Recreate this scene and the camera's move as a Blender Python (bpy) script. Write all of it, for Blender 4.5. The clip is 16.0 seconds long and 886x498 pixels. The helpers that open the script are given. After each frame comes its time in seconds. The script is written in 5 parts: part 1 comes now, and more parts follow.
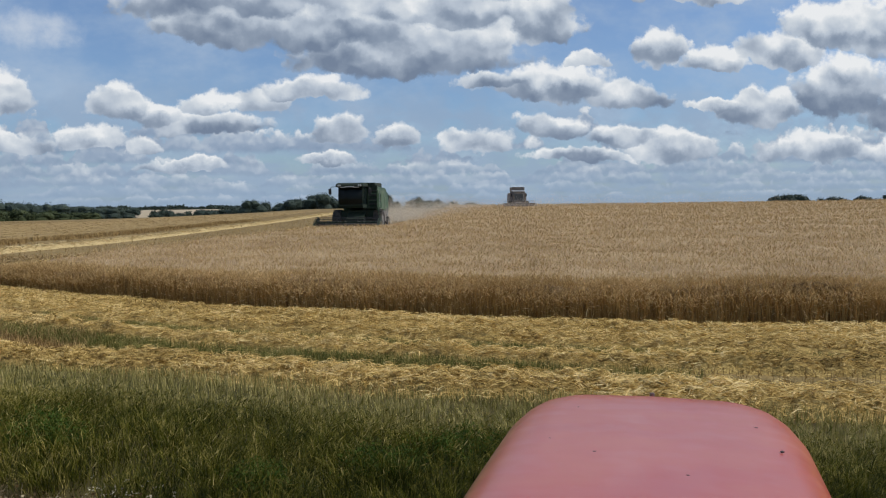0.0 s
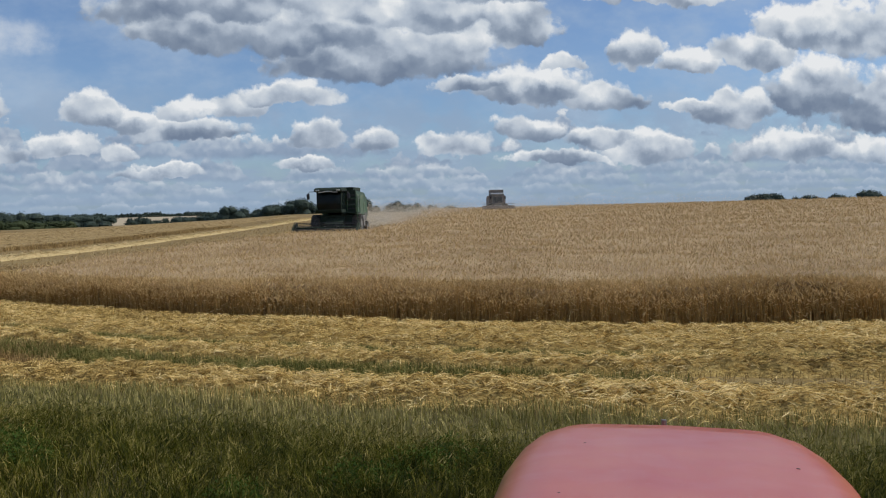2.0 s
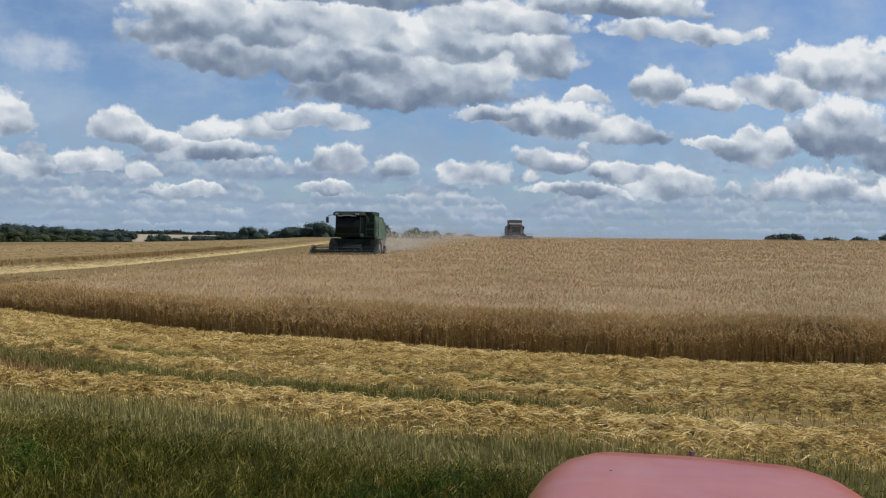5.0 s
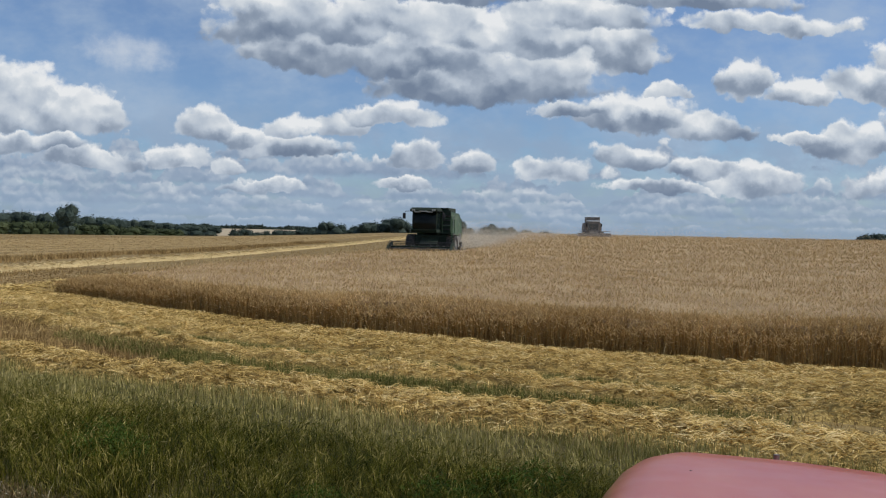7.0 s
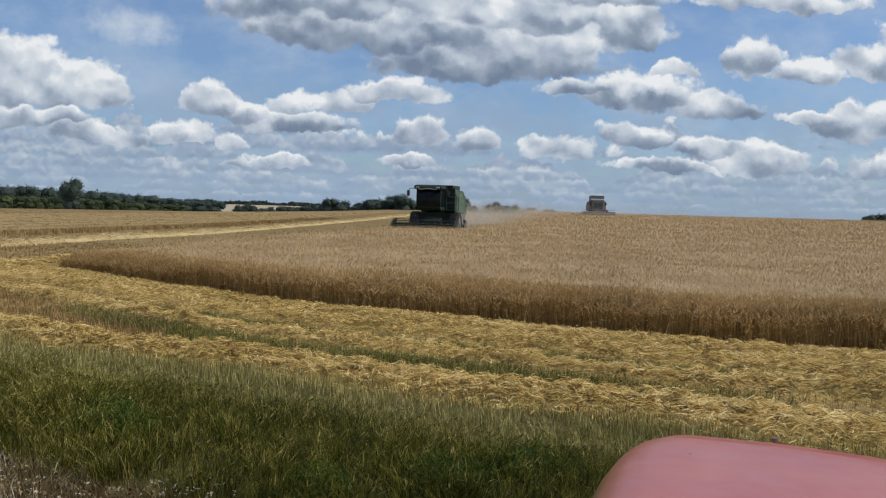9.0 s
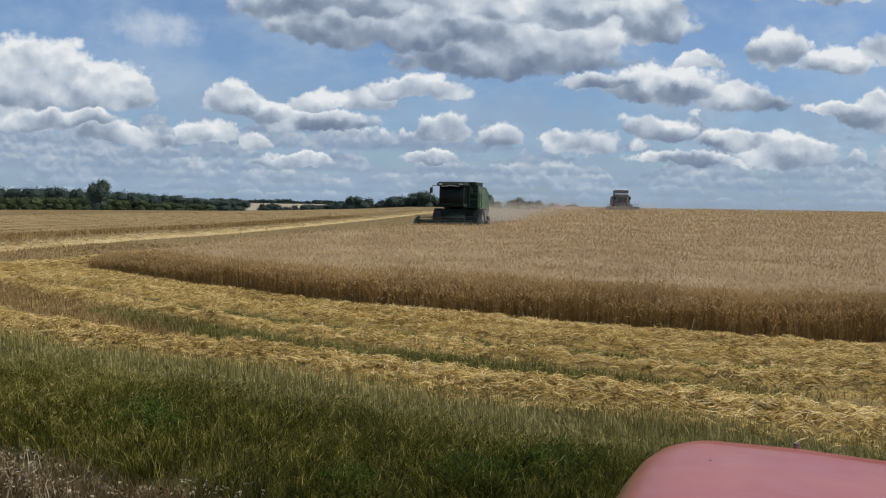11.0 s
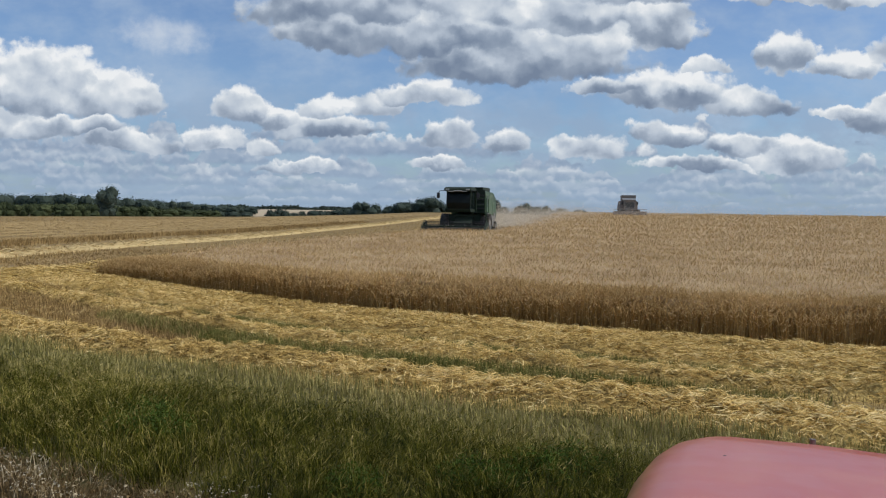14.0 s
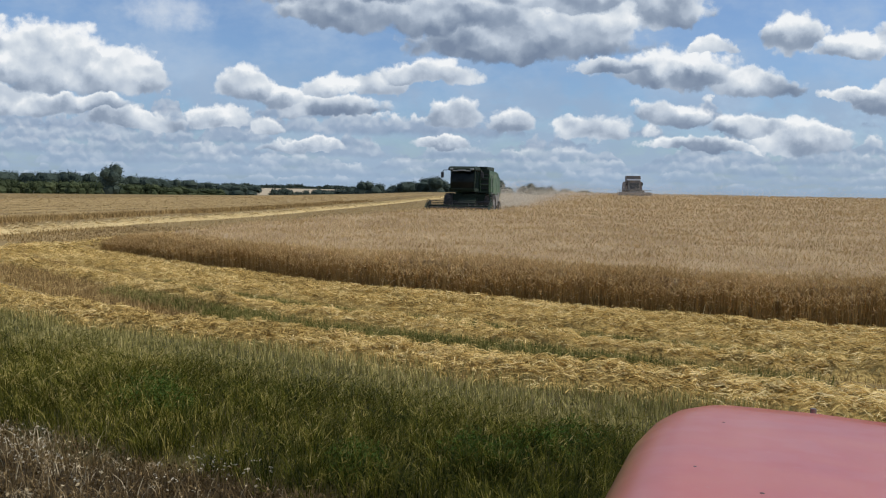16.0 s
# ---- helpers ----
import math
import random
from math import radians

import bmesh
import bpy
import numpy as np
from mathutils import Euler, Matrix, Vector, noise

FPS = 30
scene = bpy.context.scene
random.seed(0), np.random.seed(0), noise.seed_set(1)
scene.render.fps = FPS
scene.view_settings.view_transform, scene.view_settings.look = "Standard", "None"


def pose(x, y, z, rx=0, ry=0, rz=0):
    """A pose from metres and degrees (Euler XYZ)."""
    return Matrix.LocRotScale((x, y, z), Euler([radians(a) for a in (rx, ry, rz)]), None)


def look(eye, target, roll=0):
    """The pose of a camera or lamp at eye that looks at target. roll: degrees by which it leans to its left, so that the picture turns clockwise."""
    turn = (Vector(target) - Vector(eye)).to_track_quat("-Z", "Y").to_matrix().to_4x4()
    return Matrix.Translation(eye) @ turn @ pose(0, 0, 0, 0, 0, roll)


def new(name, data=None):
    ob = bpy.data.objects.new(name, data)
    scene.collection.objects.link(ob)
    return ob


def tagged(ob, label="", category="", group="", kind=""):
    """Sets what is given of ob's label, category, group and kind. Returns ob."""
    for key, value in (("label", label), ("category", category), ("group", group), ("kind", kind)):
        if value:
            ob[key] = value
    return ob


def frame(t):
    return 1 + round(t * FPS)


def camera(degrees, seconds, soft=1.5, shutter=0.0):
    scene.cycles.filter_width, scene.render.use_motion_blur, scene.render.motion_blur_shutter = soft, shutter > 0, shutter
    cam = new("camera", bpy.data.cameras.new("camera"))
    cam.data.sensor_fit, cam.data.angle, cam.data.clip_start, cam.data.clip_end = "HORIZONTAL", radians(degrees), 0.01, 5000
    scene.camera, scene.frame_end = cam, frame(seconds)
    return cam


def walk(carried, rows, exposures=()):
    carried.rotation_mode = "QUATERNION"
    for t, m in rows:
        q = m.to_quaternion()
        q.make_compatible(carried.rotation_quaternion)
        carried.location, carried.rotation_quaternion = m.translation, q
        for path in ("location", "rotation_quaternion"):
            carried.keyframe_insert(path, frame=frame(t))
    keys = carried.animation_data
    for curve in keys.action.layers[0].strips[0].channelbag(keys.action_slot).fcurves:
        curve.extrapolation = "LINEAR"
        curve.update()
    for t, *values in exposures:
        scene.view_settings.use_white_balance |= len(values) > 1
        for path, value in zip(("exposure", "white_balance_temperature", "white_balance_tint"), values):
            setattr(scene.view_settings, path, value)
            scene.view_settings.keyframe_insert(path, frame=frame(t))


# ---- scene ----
cam = camera(57.9, 16.0, soft=1.2)
PATH = [
    (0.0, pose(-0.010, -0.301, 2.396, 87.18, 0.74, -7.44)),
    (0.5, pose(0.002, -0.298, 2.403, 87.12, 0.98, -8.20)),
    (1.0, pose(0.023, -0.236, 2.412, 87.16, 1.06, -9.40)),
    (1.5, pose(0.040, -0.128, 2.402, 87.11, 1.33, -9.26)),
    (2.0, pose(0.022, -0.023, 2.402, 87.40, 1.52, -8.92)),
    (2.5, pose(0.011, -0.004, 2.402, 87.64, 1.16, -8.36)),
    (3.0, pose(0.008, -0.011, 2.384, 88.31, 0.31, -8.29)),
    (3.5, pose(0.005, 0.005, 2.376, 88.91, -0.51, -8.43)),
    (6.0, pose(0.013, 0.039, 2.361, 89.43, -0.49, -5.45)),
    (6.5, pose(0.013, 0.040, 2.359, 89.21, -0.69, -2.74)),
    (7.0, pose(0.006, 0.032, 2.361, 89.08, -1.14, -2.22)),
    (7.5, pose(0.009, 0.040, 2.357, 88.50, -1.40, -2.07)),
    (8.0, pose(0.005, 0.034, 2.359, 87.99, -1.54, -2.03)),
    (10.5, pose(0.003, -0.007, 2.406, 87.21, -1.32, -1.10)),
    (11.0, pose(0.006, -0.017, 2.410, 87.16, -0.89, -0.28)),
    (11.5, pose(0.003, -0.022, 2.411, 87.25, -0.56, -0.16)),
    (12.0, pose(0.004, -0.017, 2.410, 87.54, -0.29, -0.03)),
    (12.5, pose(-0.000, 0.000, 2.400, 87.70, -0.30, 0.00)),
    (13.0, pose(0.002, 0.015, 2.389, 87.62, -0.51, 0.06)),
    (13.5, pose(0.007, 0.023, 2.379, 87.56, -0.59, 0.10)),
    (14.0, pose(0.009, 0.022, 2.375, 87.56, -0.75, 0.23)),
    (14.5, pose(0.013, 0.032, 2.367, 87.47, -0.91, 0.36)),
    (15.0, pose(0.008, 0.035, 2.357, 86.84, -1.56, 0.52)),
    (15.5, pose(0.010, 0.019, 2.352, 86.14, -1.50, 0.54)),
    (16.0, pose(0.022, 0.042, 2.341, 86.12, -1.09, 0.52)),
]
walk(cam, PATH, exposures=[(0.0, 0.02), (0.5, -0.08), (1.0, -0.10), (1.5, -0.06), (2.0, -0.02), (2.5, -0.08), (3.0, -0.13), (3.5, 0.03), (6.5, -0.04), (7.5, 0.02), (8.0, 0.05), (10.5, -0.03), (11.0, 0.0), (12.5, -0.03), (14.0, 0.06), (15.0, 0.09), (16.0, 0.14)])

# ---- light ----
SUN_AZ, SUN_EL = 95.0, 47.0
world = bpy.data.worlds.new("sky")
scene.world = world
world.use_nodes = True


class Net:
    """Short hand for building node trees."""

    def __init__(self, tree):
        self.t = tree
        tree.nodes.clear()

    def add(self, kind, **kw):
        n = self.t.nodes.new(kind)
        for k, v in kw.items():
            if k == "op":
                n.operation = v
            elif k == "blend":
                n.blend_type = v
            elif k == "dims":
                n.noise_dimensions = v
            elif k == "data":
                n.data_type = v
        return n

    def link(self, a, b):
        self.t.links.new(a, b)

    def put(self, sock, v):
        if isinstance(v, bpy.types.NodeSocket):
            self.link(v, sock)
        else:
            sock.default_value = v

    def m(self, op, a, b=0.0, c=0.0, clamp=False):
        n = self.add("ShaderNodeMath", op=op)
        n.use_clamp = clamp
        for s, v in zip(n.inputs, (a, b, c)):
            self.put(s, v)
        return n.outputs[0]

    def step(self, x, lo, hi, a=0.0, b=1.0):
        n = self.add("ShaderNodeMapRange")
        n.interpolation_type = "SMOOTHSTEP"
        for s, v in zip(n.inputs[:5], (x, lo, hi, a, b)):
            self.put(s, v)
        return n.outputs[0]

    def noise(self, vec, scale, detail=3.0, rough=0.5, lac=2.0):
        n = self.add("ShaderNodeTexNoise")
        self.put(n.inputs["Vector"], vec)
        n.inputs["Scale"].default_value, n.inputs["Detail"].default_value = scale, detail
        n.inputs["Roughness"].default_value, n.inputs["Lacunarity"].default_value = rough, lac
        return n

    def xyz(self, x, y, z=0.0):
        n = self.add("ShaderNodeCombineXYZ")
        for s, v in zip(n.inputs, (x, y, z)):
            self.put(s, v)
        return n.outputs[0]

    def mix(self, f, a, b, blend="MIX"):
        n = self.add("ShaderNodeMix", data="RGBA", blend=blend)
        for s, v in ((n.inputs[0], f), (n.inputs[6], a), (n.inputs[7], b)):
            self.put(s, v if isinstance(v, (bpy.types.NodeSocket, float, int)) else (*v, 1.0)[:4])
        return n.outputs[2]

    def ramp(self, f, stops):
        n = self.add("ShaderNodeValToRGB")
        self.put(n.inputs[0], f)
        e = n.color_ramp.elements
        while len(e) < len(stops):
            e.new(0.5)
        for el, (p, c) in zip(e, stops):
            el.position, el.color = p, (*c, 1.0)
        return n.outputs[0]


# cumulus: across, up (gnomonic about +Y), half width, half height, greyness of the base
CLOUDS_LEFT = [
    (-7.25, 2.05, 1.25, .95, .35), (-5.9, 1.85, 1.0, .62, .4), (-8.4, 1.45, 1.3, .6, .4), (-6.9, 1.35, 1.4, .3, .35),
    (-3.65, 1.75, .58, .46, .3), (-3.0, 1.62, .6, .28, .3), (-2.1, 1.45, 1.0, .34, .8), (-2.15, 1.8, .5, .34, .2),
    (-.5, 2.02, .95, .32, .35), (-1.35, 1.85, .6, .32, .4), (0.0, 1.32, .56, .36, .35), (1.0, 1.22, .44, .36, .4),
    (-4.2, 1.2, .5, .28, .3), (-3.2, 1.15, .4, .25, .3), (-5.5, 1.15, .8, .25, .4), (-.2, .85, .7, .14, .4), (-2.6, .8, .8, .14, .4)]
CLOUDS_HIGH = [
    (1.15, 2.62, 2.2, .9, 1.1), (-2.3, 3.6, 1.3, .95, .65), (-1.1, 3.6, 1.1, .8, .55), (.5, 3.5, 1.2, .8, .5),
    (2.1, 3.45, 1.5, .75, .4), (2.9, 3.9, 1.6, .6, .4), (3.7, 3.25, .7, .7, .5), (0.3, 4.4, 3.4, .7, .5),
    (3.9, 2.15, 1.45, .45, .45), (5.25, 2.02, .95, .38, .5), (4.5, 2.58, .3, .26, .1), (2.9, 2.2, 1.0, .25, .8),
    (5.85, 2.78, .52, .46, .55), (6.2, 3.85, 1.7, .32, .2), (5.0, 4.3, 2.0, .4, .8), (-2.0, 3.15, 1.2, .6, .75),
    (0.0, 3.05, 2.4, .62, .85), (2.5, 3.02, 1.0, .55, .25), (1.4, 3.5, .7, .5, .1)]
CLOUDS_RIGHT = [
    (7.0, 2.65, .75, .33, .25), (8.3, 2.8, 1.0, .45, .25), (9.7, 3.2, 1.5, .75, .4), (11.2, 3.2, 1.3, .9, .4),
    (2.55, 1.1, .8, .34, .45), (3.9, 1.42, .75, .32, .55), (5.2, 1.25, .85, .28, .5), (6.1, 1.08, .9, .42, .45),
    (7.2, 1.8, .8, .18, .2), (8.0, 1.7, .9, .5, .6), (9.5, 2.0, 1.2, .9, .9), (11.0, 1.75, 1.2, .9, .95),
    (9.0, 1.0, 1.2, .42, .5), (10.8, .9, 1.2, .4, .5), (4.4, .9, 1.0, .2, .4)]

# rows of far cumulus: base (same scale), height, spacing, cover
LOW_ROWS = [(.14, .16, 1.1, .28), (.28, .22, .95, .28), (.44, .26, .8, .28), (.62, .32, .75, .27), (.82, .36, .7, .25), (1.05, .42, .6, .22), (1.32, .46, .55, .17)]


def sky_world():
    n = Net(world.node_tree)
    tc = n.add("ShaderNodeTexCoord").outputs["Generated"]
    sep = n.add("ShaderNodeSeparateXYZ")
    n.link(tc, sep.inputs[0])
    x, y, z = sep.outputs
    ahead = n.m("MAXIMUM", y, 0.05)
    u = n.m("MULTIPLY", n.m("DIVIDE", x, ahead), 14.17)
    v = n.m("MULTIPLY", n.m("DIVIDE", z, ahead), 14.17)
    uv = n.xyz(u, v)
    # lumpy edges: push the coordinates about by two noises
    warp = n.noise(uv, 1.1, 2.0, 0.5).outputs["Color"]
    fine = n.noise(uv, 3.6, 4.0, 0.6).outputs["Color"]
    ws = n.add("ShaderNodeSeparateColor")
    n.link(warp, ws.inputs[0])
    fs = n.add("ShaderNodeSeparateColor")
    n.link(fine, fs.inputs[0])
    wu = n.m("ADD", u, n.m("ADD", n.m("MULTIPLY_ADD", ws.outputs[0], 1.0, -0.5), n.m("MULTIPLY_ADD", fs.outputs[0], 0.5, -0.25)))
    wv = n.m("ADD", v, n.m("ADD", n.m("MULTIPLY_ADD", ws.outputs[1], 0.5, -0.25), n.m("MULTIPLY_ADD", fs.outputs[1], 0.26, -0.13)))
    top, shade = -9.0, 1.0
    for cu, cv, a, b, g in CLOUDS_LEFT + CLOUDS_HIGH + CLOUDS_RIGHT:
        g = 0.16 + g * 0.95
        du = n.m("MULTIPLY_ADD", wu, 1 / a, -cu / a)
        dv = n.m("MULTIPLY_ADD", wv, 1 / b, -cv / b)
        flat = n.m("MAXIMUM", dv, n.m("MULTIPLY", dv, -3.0 if g > 1.15 else -2.2))
        r2 = n.m("MULTIPLY_ADD", flat, flat, n.m("MULTIPLY", du, du))
        f = n.m("SUBTRACT", 1.0, r2)
        s = n.m("MULTIPLY_ADD", dv, 0.40 + 0.42 * g, 0.72 - 0.45 * g)
        if top == -9.0:
            top, shade = f, s
            continue
        pick = n.m("MULTIPLY_ADD", n.m("SUBTRACT", f, top), 2.6, 0.5, clamp=True)
        shade = n.m("ADD", shade, n.m("MULTIPLY", n.m("SUBTRACT", s, shade), pick))
        top = n.m("SMOOTH_MAX", f, top, 0.18)

    def billow(du, dv, sizes):
        """Cauliflower relief: rounded heads of several sizes."""
        q = n.xyz(n.m("ADD", n.m("MULTIPLY_ADD", fs.outputs[0], 0.30, u), du), n.m("ADD", n.m("MULTIPLY_ADD", fs.outputs[1], 0.30, n.m("MULTIPLY", v, 1.2)), dv))
        h = None
        for sc, amp in sizes:
            vo = n.add("ShaderNodeTexVoronoi")
            vo.feature = "SMOOTH_F1"
            n.link(q, vo.inputs["Vector"])
            vo.inputs["Scale"].default_value, vo.inputs["Smoothness"].default_value = sc, 0.45
            k = n.m("MULTIPLY", n.m("SUBTRACT", 1.0, vo.outputs["Distance"]), amp)
            h = k if h is None else n.m("ADD", h, k)
        return h

    heads = ((1.25, 0.50), (3.0, 0.30), (7.0, 0.20))
    bil, bil2 = billow(0.0, 0.0, heads), billow(0.03, 0.11, heads)
    heap, heap2 = billow(0.0, 0.0, ((1.0, 0.75), (2.6, 0.25))), billow(0.05, 0.17, ((1.0, 0.75), (2.6, 0.25)))
    wisp = n.noise(uv, 3.2, 6.0, 0.62).outputs["Fac"]
    dens = n.m("ADD", n.m("MAXIMUM", top, -1.2), n.m("MULTIPLY_ADD", bil, 1.5, n.m("MULTIPLY_ADD", wisp, 1.1, -1.32)))
    alpha = n.step(dens, -0.20, 0.34)
    front = n.step(y, 0.1, 0.3)
    alpha = n.m("MULTIPLY", alpha, front)
    soft = n.noise(uv, 1.6, 5.0, 0.55).outputs["Fac"]
    lit = n.m("ADD", shade, n.m("MULTIPLY", n.m("SUBTRACT", heap, heap2), 1.7))
    lit = n.m("MULTIPLY_ADD", n.m("SUBTRACT", soft, 0.5), 1.0, lit)
    rim = n.step(dens, 0.0, 0.8, 0.12, 0.0)
    lit = n.m("ADD", lit, rim, clamp=True)
    tones = [(0.0, (.17, .222, .315)), (.30, (.265, .325, .42)), (.56, (.445, .51, .60)), (.82, (.62, .67, .725)), (1.0, (.80, .82, .84))]
    white = n.ramp(lit, tones)
    # the cloud field at large, on a flat layer overhead
    zz = n.m("ADD", n.m("MAXIMUM", z, 0.0), 0.03)
    px, py = n.m("DIVIDE", x, zz), n.m("DIVIDE", y, zz)
    pl = n.noise(n.xyz(px, py), 1.15, 6.0, 0.58).outputs["Fac"]
    pl2 = n.noise(n.xyz(n.m("ADD", px, 0.10), n.m("SUBTRACT", py, 0.13)), 1.15, 6.0, 0.58).outputs["Fac"]
    plane = n.m("MULTIPLY", n.step(pl, 0.46, 0.60), n.m("SUBTRACT", 1.0, front))
    plit = n.m("MULTIPLY_ADD", n.m("SUBTRACT", pl, pl2), 3.2, 0.66, clamp=True)
    grey = [(0.0, (.20, .265, .38)), (.45, (.29, .36, .48)), (.8, (.45, .515, .61)), (1.0, (.65, .69, .75))]
    pcol = n.ramp(plit, grey)
    # thin broken layer low down
    vv = n.m("MAXIMUM", v, 0.0)
    lb = n.m("MULTIPLY", n.m("LOGARITHM", n.m("ADD", vv, 0.30), 2.71828), 3.6)
    lo = n.noise(n.xyz(n.m("MULTIPLY", u, 1.3), lb, 3.7), 1.0, 6.0, 0.58).outputs["Fac"]
    lowc = n.m("MULTIPLY", n.m("MULTIPLY", n.step(lo, 0.38, 0.60), n.step(v, 1.5, 2.6, 0.65, 0.0)), front)
    # rows of small flat-based cumulus, crowding together towards the horizon
    lows = []
    for k, (bv, hv, freq, cover) in enumerate(LOW_ROWS):
        shift_u = n.m("ADD", n.m("MULTIPLY_ADD", fs.outputs[0], 0.5 * hv, u), 17.3 * k)
        broad = n.noise(n.xyz(shift_u, 3.1 * k), freq, 3.0, 0.55).outputs["Fac"]
        wave = n.noise(n.xyz(u, 1.7 * k), 0.5, 1.0).outputs["Fac"]
        height = n.m("MULTIPLY", n.step(broad, 0.62 - cover, 0.80 - cover), hv)
        up = n.m("SUBTRACT", n.m("MULTIPLY_ADD", fs.outputs[1], 0.5 * hv, v), n.m("MULTIPLY_ADD", wave, 0.5 * hv, bv))
        lump = n.m("MULTIPLY_ADD", n.m("SUBTRACT", bil, 0.55), hv * 1.2, n.m("MULTIPLY_ADD", n.m("SUBTRACT", wisp, 0.5), hv * 2.0, height))
        top_edge = n.step(n.m("SUBTRACT", lump, up), 0.0, hv * 0.26)
        foot = n.step(up, -0.10 * hv, 0.18 * hv)
        some = n.step(height, 0.04 * hv, 0.3 * hv)
        a = n.m("MULTIPLY", n.m("MULTIPLY", top_edge, foot), n.m("MULTIPLY", some, front))
        li = n.m("MULTIPLY_ADD", up, 0.75 / hv, n.m("MULTIPLY_ADD", n.m("SUBTRACT", bil, bil2), 1.5, 0.24), clamp=True)
        lows.append((a, n.ramp(li, [(0.0, (.195, .27, .395)), (.45, (.295, .37, .49)), (.78, (.47, .535, .62)), (1.0, (.70, .735, .775))]), 0.55 + 0.32 * min(1.0, bv)))
    sky = n.add("ShaderNodeTexSky")
    sky.sky_type, sky.sun_disc = "NISHITA", False
    sky.sun_elevation, sky.sun_rotation = radians(SUN_EL), radians(SUN_AZ)
    sky.air_density, sky.dust_density, sky.ozone_density = 1.0, 1.2, 1.6
    blue = n.add("ShaderNodeVectorMath", op="SCALE")
    n.link(sky.outputs[0], blue.inputs[0])
    blue.inputs["Scale"].default_value = 0.105
    thin = n.noise(n.xyz(n.m("MULTIPLY", u, 0.6), v), 0.8, 5.0, 0.6).outputs["Fac"]
    veil = n.step(thin, 0.36, 0.72, 0.10, 0.7)
    tint = n.mix(1.0, blue.outputs[0], (.68, .84, 1.06), "MULTIPLY")
    base = n.mix(veil, tint, (.40, .50, .635))
    # one thin shred of cloud high up
    r2 = n.m("ADD", n.m("POWER", n.m("MULTIPLY", n.m("ADD", u, 5.0), 1.0), 2.0), n.m("POWER", n.m("MULTIPLY", n.m("SUBTRACT", v, n.m("MULTIPLY_ADD", u, -0.10, 2.58)), 2.6), 2.0))
    shred = n.step(n.m("SUBTRACT", n.m("MULTIPLY_ADD", wisp, 1.6, 0.2), r2), 0.0, 1.3, 0.0, 0.7)
    col = n.mix(n.m("MULTIPLY", plane, 0.85), base, pcol)
    col = n.mix(n.m("MULTIPLY", shred, front), col, (.60, .655, .73))
    col = n.mix(lowc, col, (.285, .38, .525))
    for a, c, k in lows:
        col = n.mix(n.m("MULTIPLY", a, k), col, c)
    col = n.mix(alpha, col, white)
    haze = n.step(z, 0.0, 0.07, 0.60, 0.0)
    col = n.mix(haze, col, (.295, .405, .55))
    bg = n.add("ShaderNodeBackground")
    n.link(col, bg.inputs[0])
    bg.inputs[1].default_value = 1.0
    out = n.add("ShaderNodeOutputWorld")
    n.link(bg.outputs[0], out.inputs[0])


sky_world()
sun_data = bpy.data.lights.new("sun", "SUN")
sun_data.energy, sun_data.angle, sun_data.color = 3.2, radians(0.55), (1.0, 0.95, 0.86)
sun = new("sun", sun_data)
_a, _e = radians(SUN_AZ), radians(SUN_EL)
sun.matrix_world = look((math.sin(_a) * math.cos(_e) * 50, math.cos(_a) * math.cos(_e) * 50, math.sin(_e) * 50), (0, 0, 0))


# ---- materials ----
def material(name, build):
    mat = bpy.data.materials.new(name)
    mat.use_nodes = True
    n = Net(mat.node_tree)
    out = n.add("ShaderNodeOutputMaterial")
    n.link(build(n), out.inputs[0])
    return mat


def surface(n, col, rough=0.8, metal=0.0, bump=None, strength=0.3, dist=0.02, coat=0.0, spec=0.5):
    b = n.add("ShaderNodeBsdfPrincipled")
    n.put(b.inputs["Base Color"], col if isinstance(col, bpy.types.NodeSocket) else (*col, 1.0))
    n.put(b.inputs["Roughness"], rough)
    b.inputs["Metallic"].default_value = metal
    b.inputs["Coat Weight"].default_value = coat
    b.inputs["Coat Roughness"].default_value = 0.16
    b.inputs["Specular IOR Level"].default_value = spec
    if bump is not None:
        k = n.add("ShaderNodeBump")
        k.inputs["Strength"].default_value, k.inputs["Distance"].default_value = strength, dist
        n.link(bump, k.inputs["Height"])
        n.link(k.outputs[0], b.inputs["Normal"])
    return b.outputs[0]


def leafy(name, stops, thin=0.25, rough=0.75, patch=None):
    """Blades, stalks and leaves: each island has its own tint, with broad patches over the field."""

    def build(n):
        g = n.add("ShaderNodeNewGeometry")
        pos = g.outputs["Position"]
        big = n.noise(pos, 0.35, 3.0).outputs["Fac"]
        tuft = n.noise(pos, 5.5, 2.0).outputs["Fac"]
        f = n.m("MULTIPLY_ADD", g.outputs["Random Per Island"], 0.7, 0.15)
        f = n.m("MULTIPLY_ADD", n.m("SUBTRACT", tuft, 0.5), 1.3, f)
        f = n.m("MULTIPLY_ADD", n.m("SUBTRACT", big, 0.5), 0.9, f, clamp=True)
        col = n.ramp(f, stops)
        if patch:
            col = n.mix(n.step(n.noise(pos, patch[1], 3.0).outputs["Fac"], 0.48, 0.66, 0.0, patch[2]), col, patch[0])
        s = surface(n, col, rough, spec=0.15)
        if not thin:
            return s
        t = n.add("ShaderNodeBsdfTranslucent")
        n.link(col, t.inputs[0])
        mx = n.add("ShaderNodeMixShader")
        mx.inputs[0].default_value = thin
        n.link(s, mx.inputs[1])
        n.link(t.outputs[0], mx.inputs[2])
        return mx.outputs[0]

    return material(name, build)


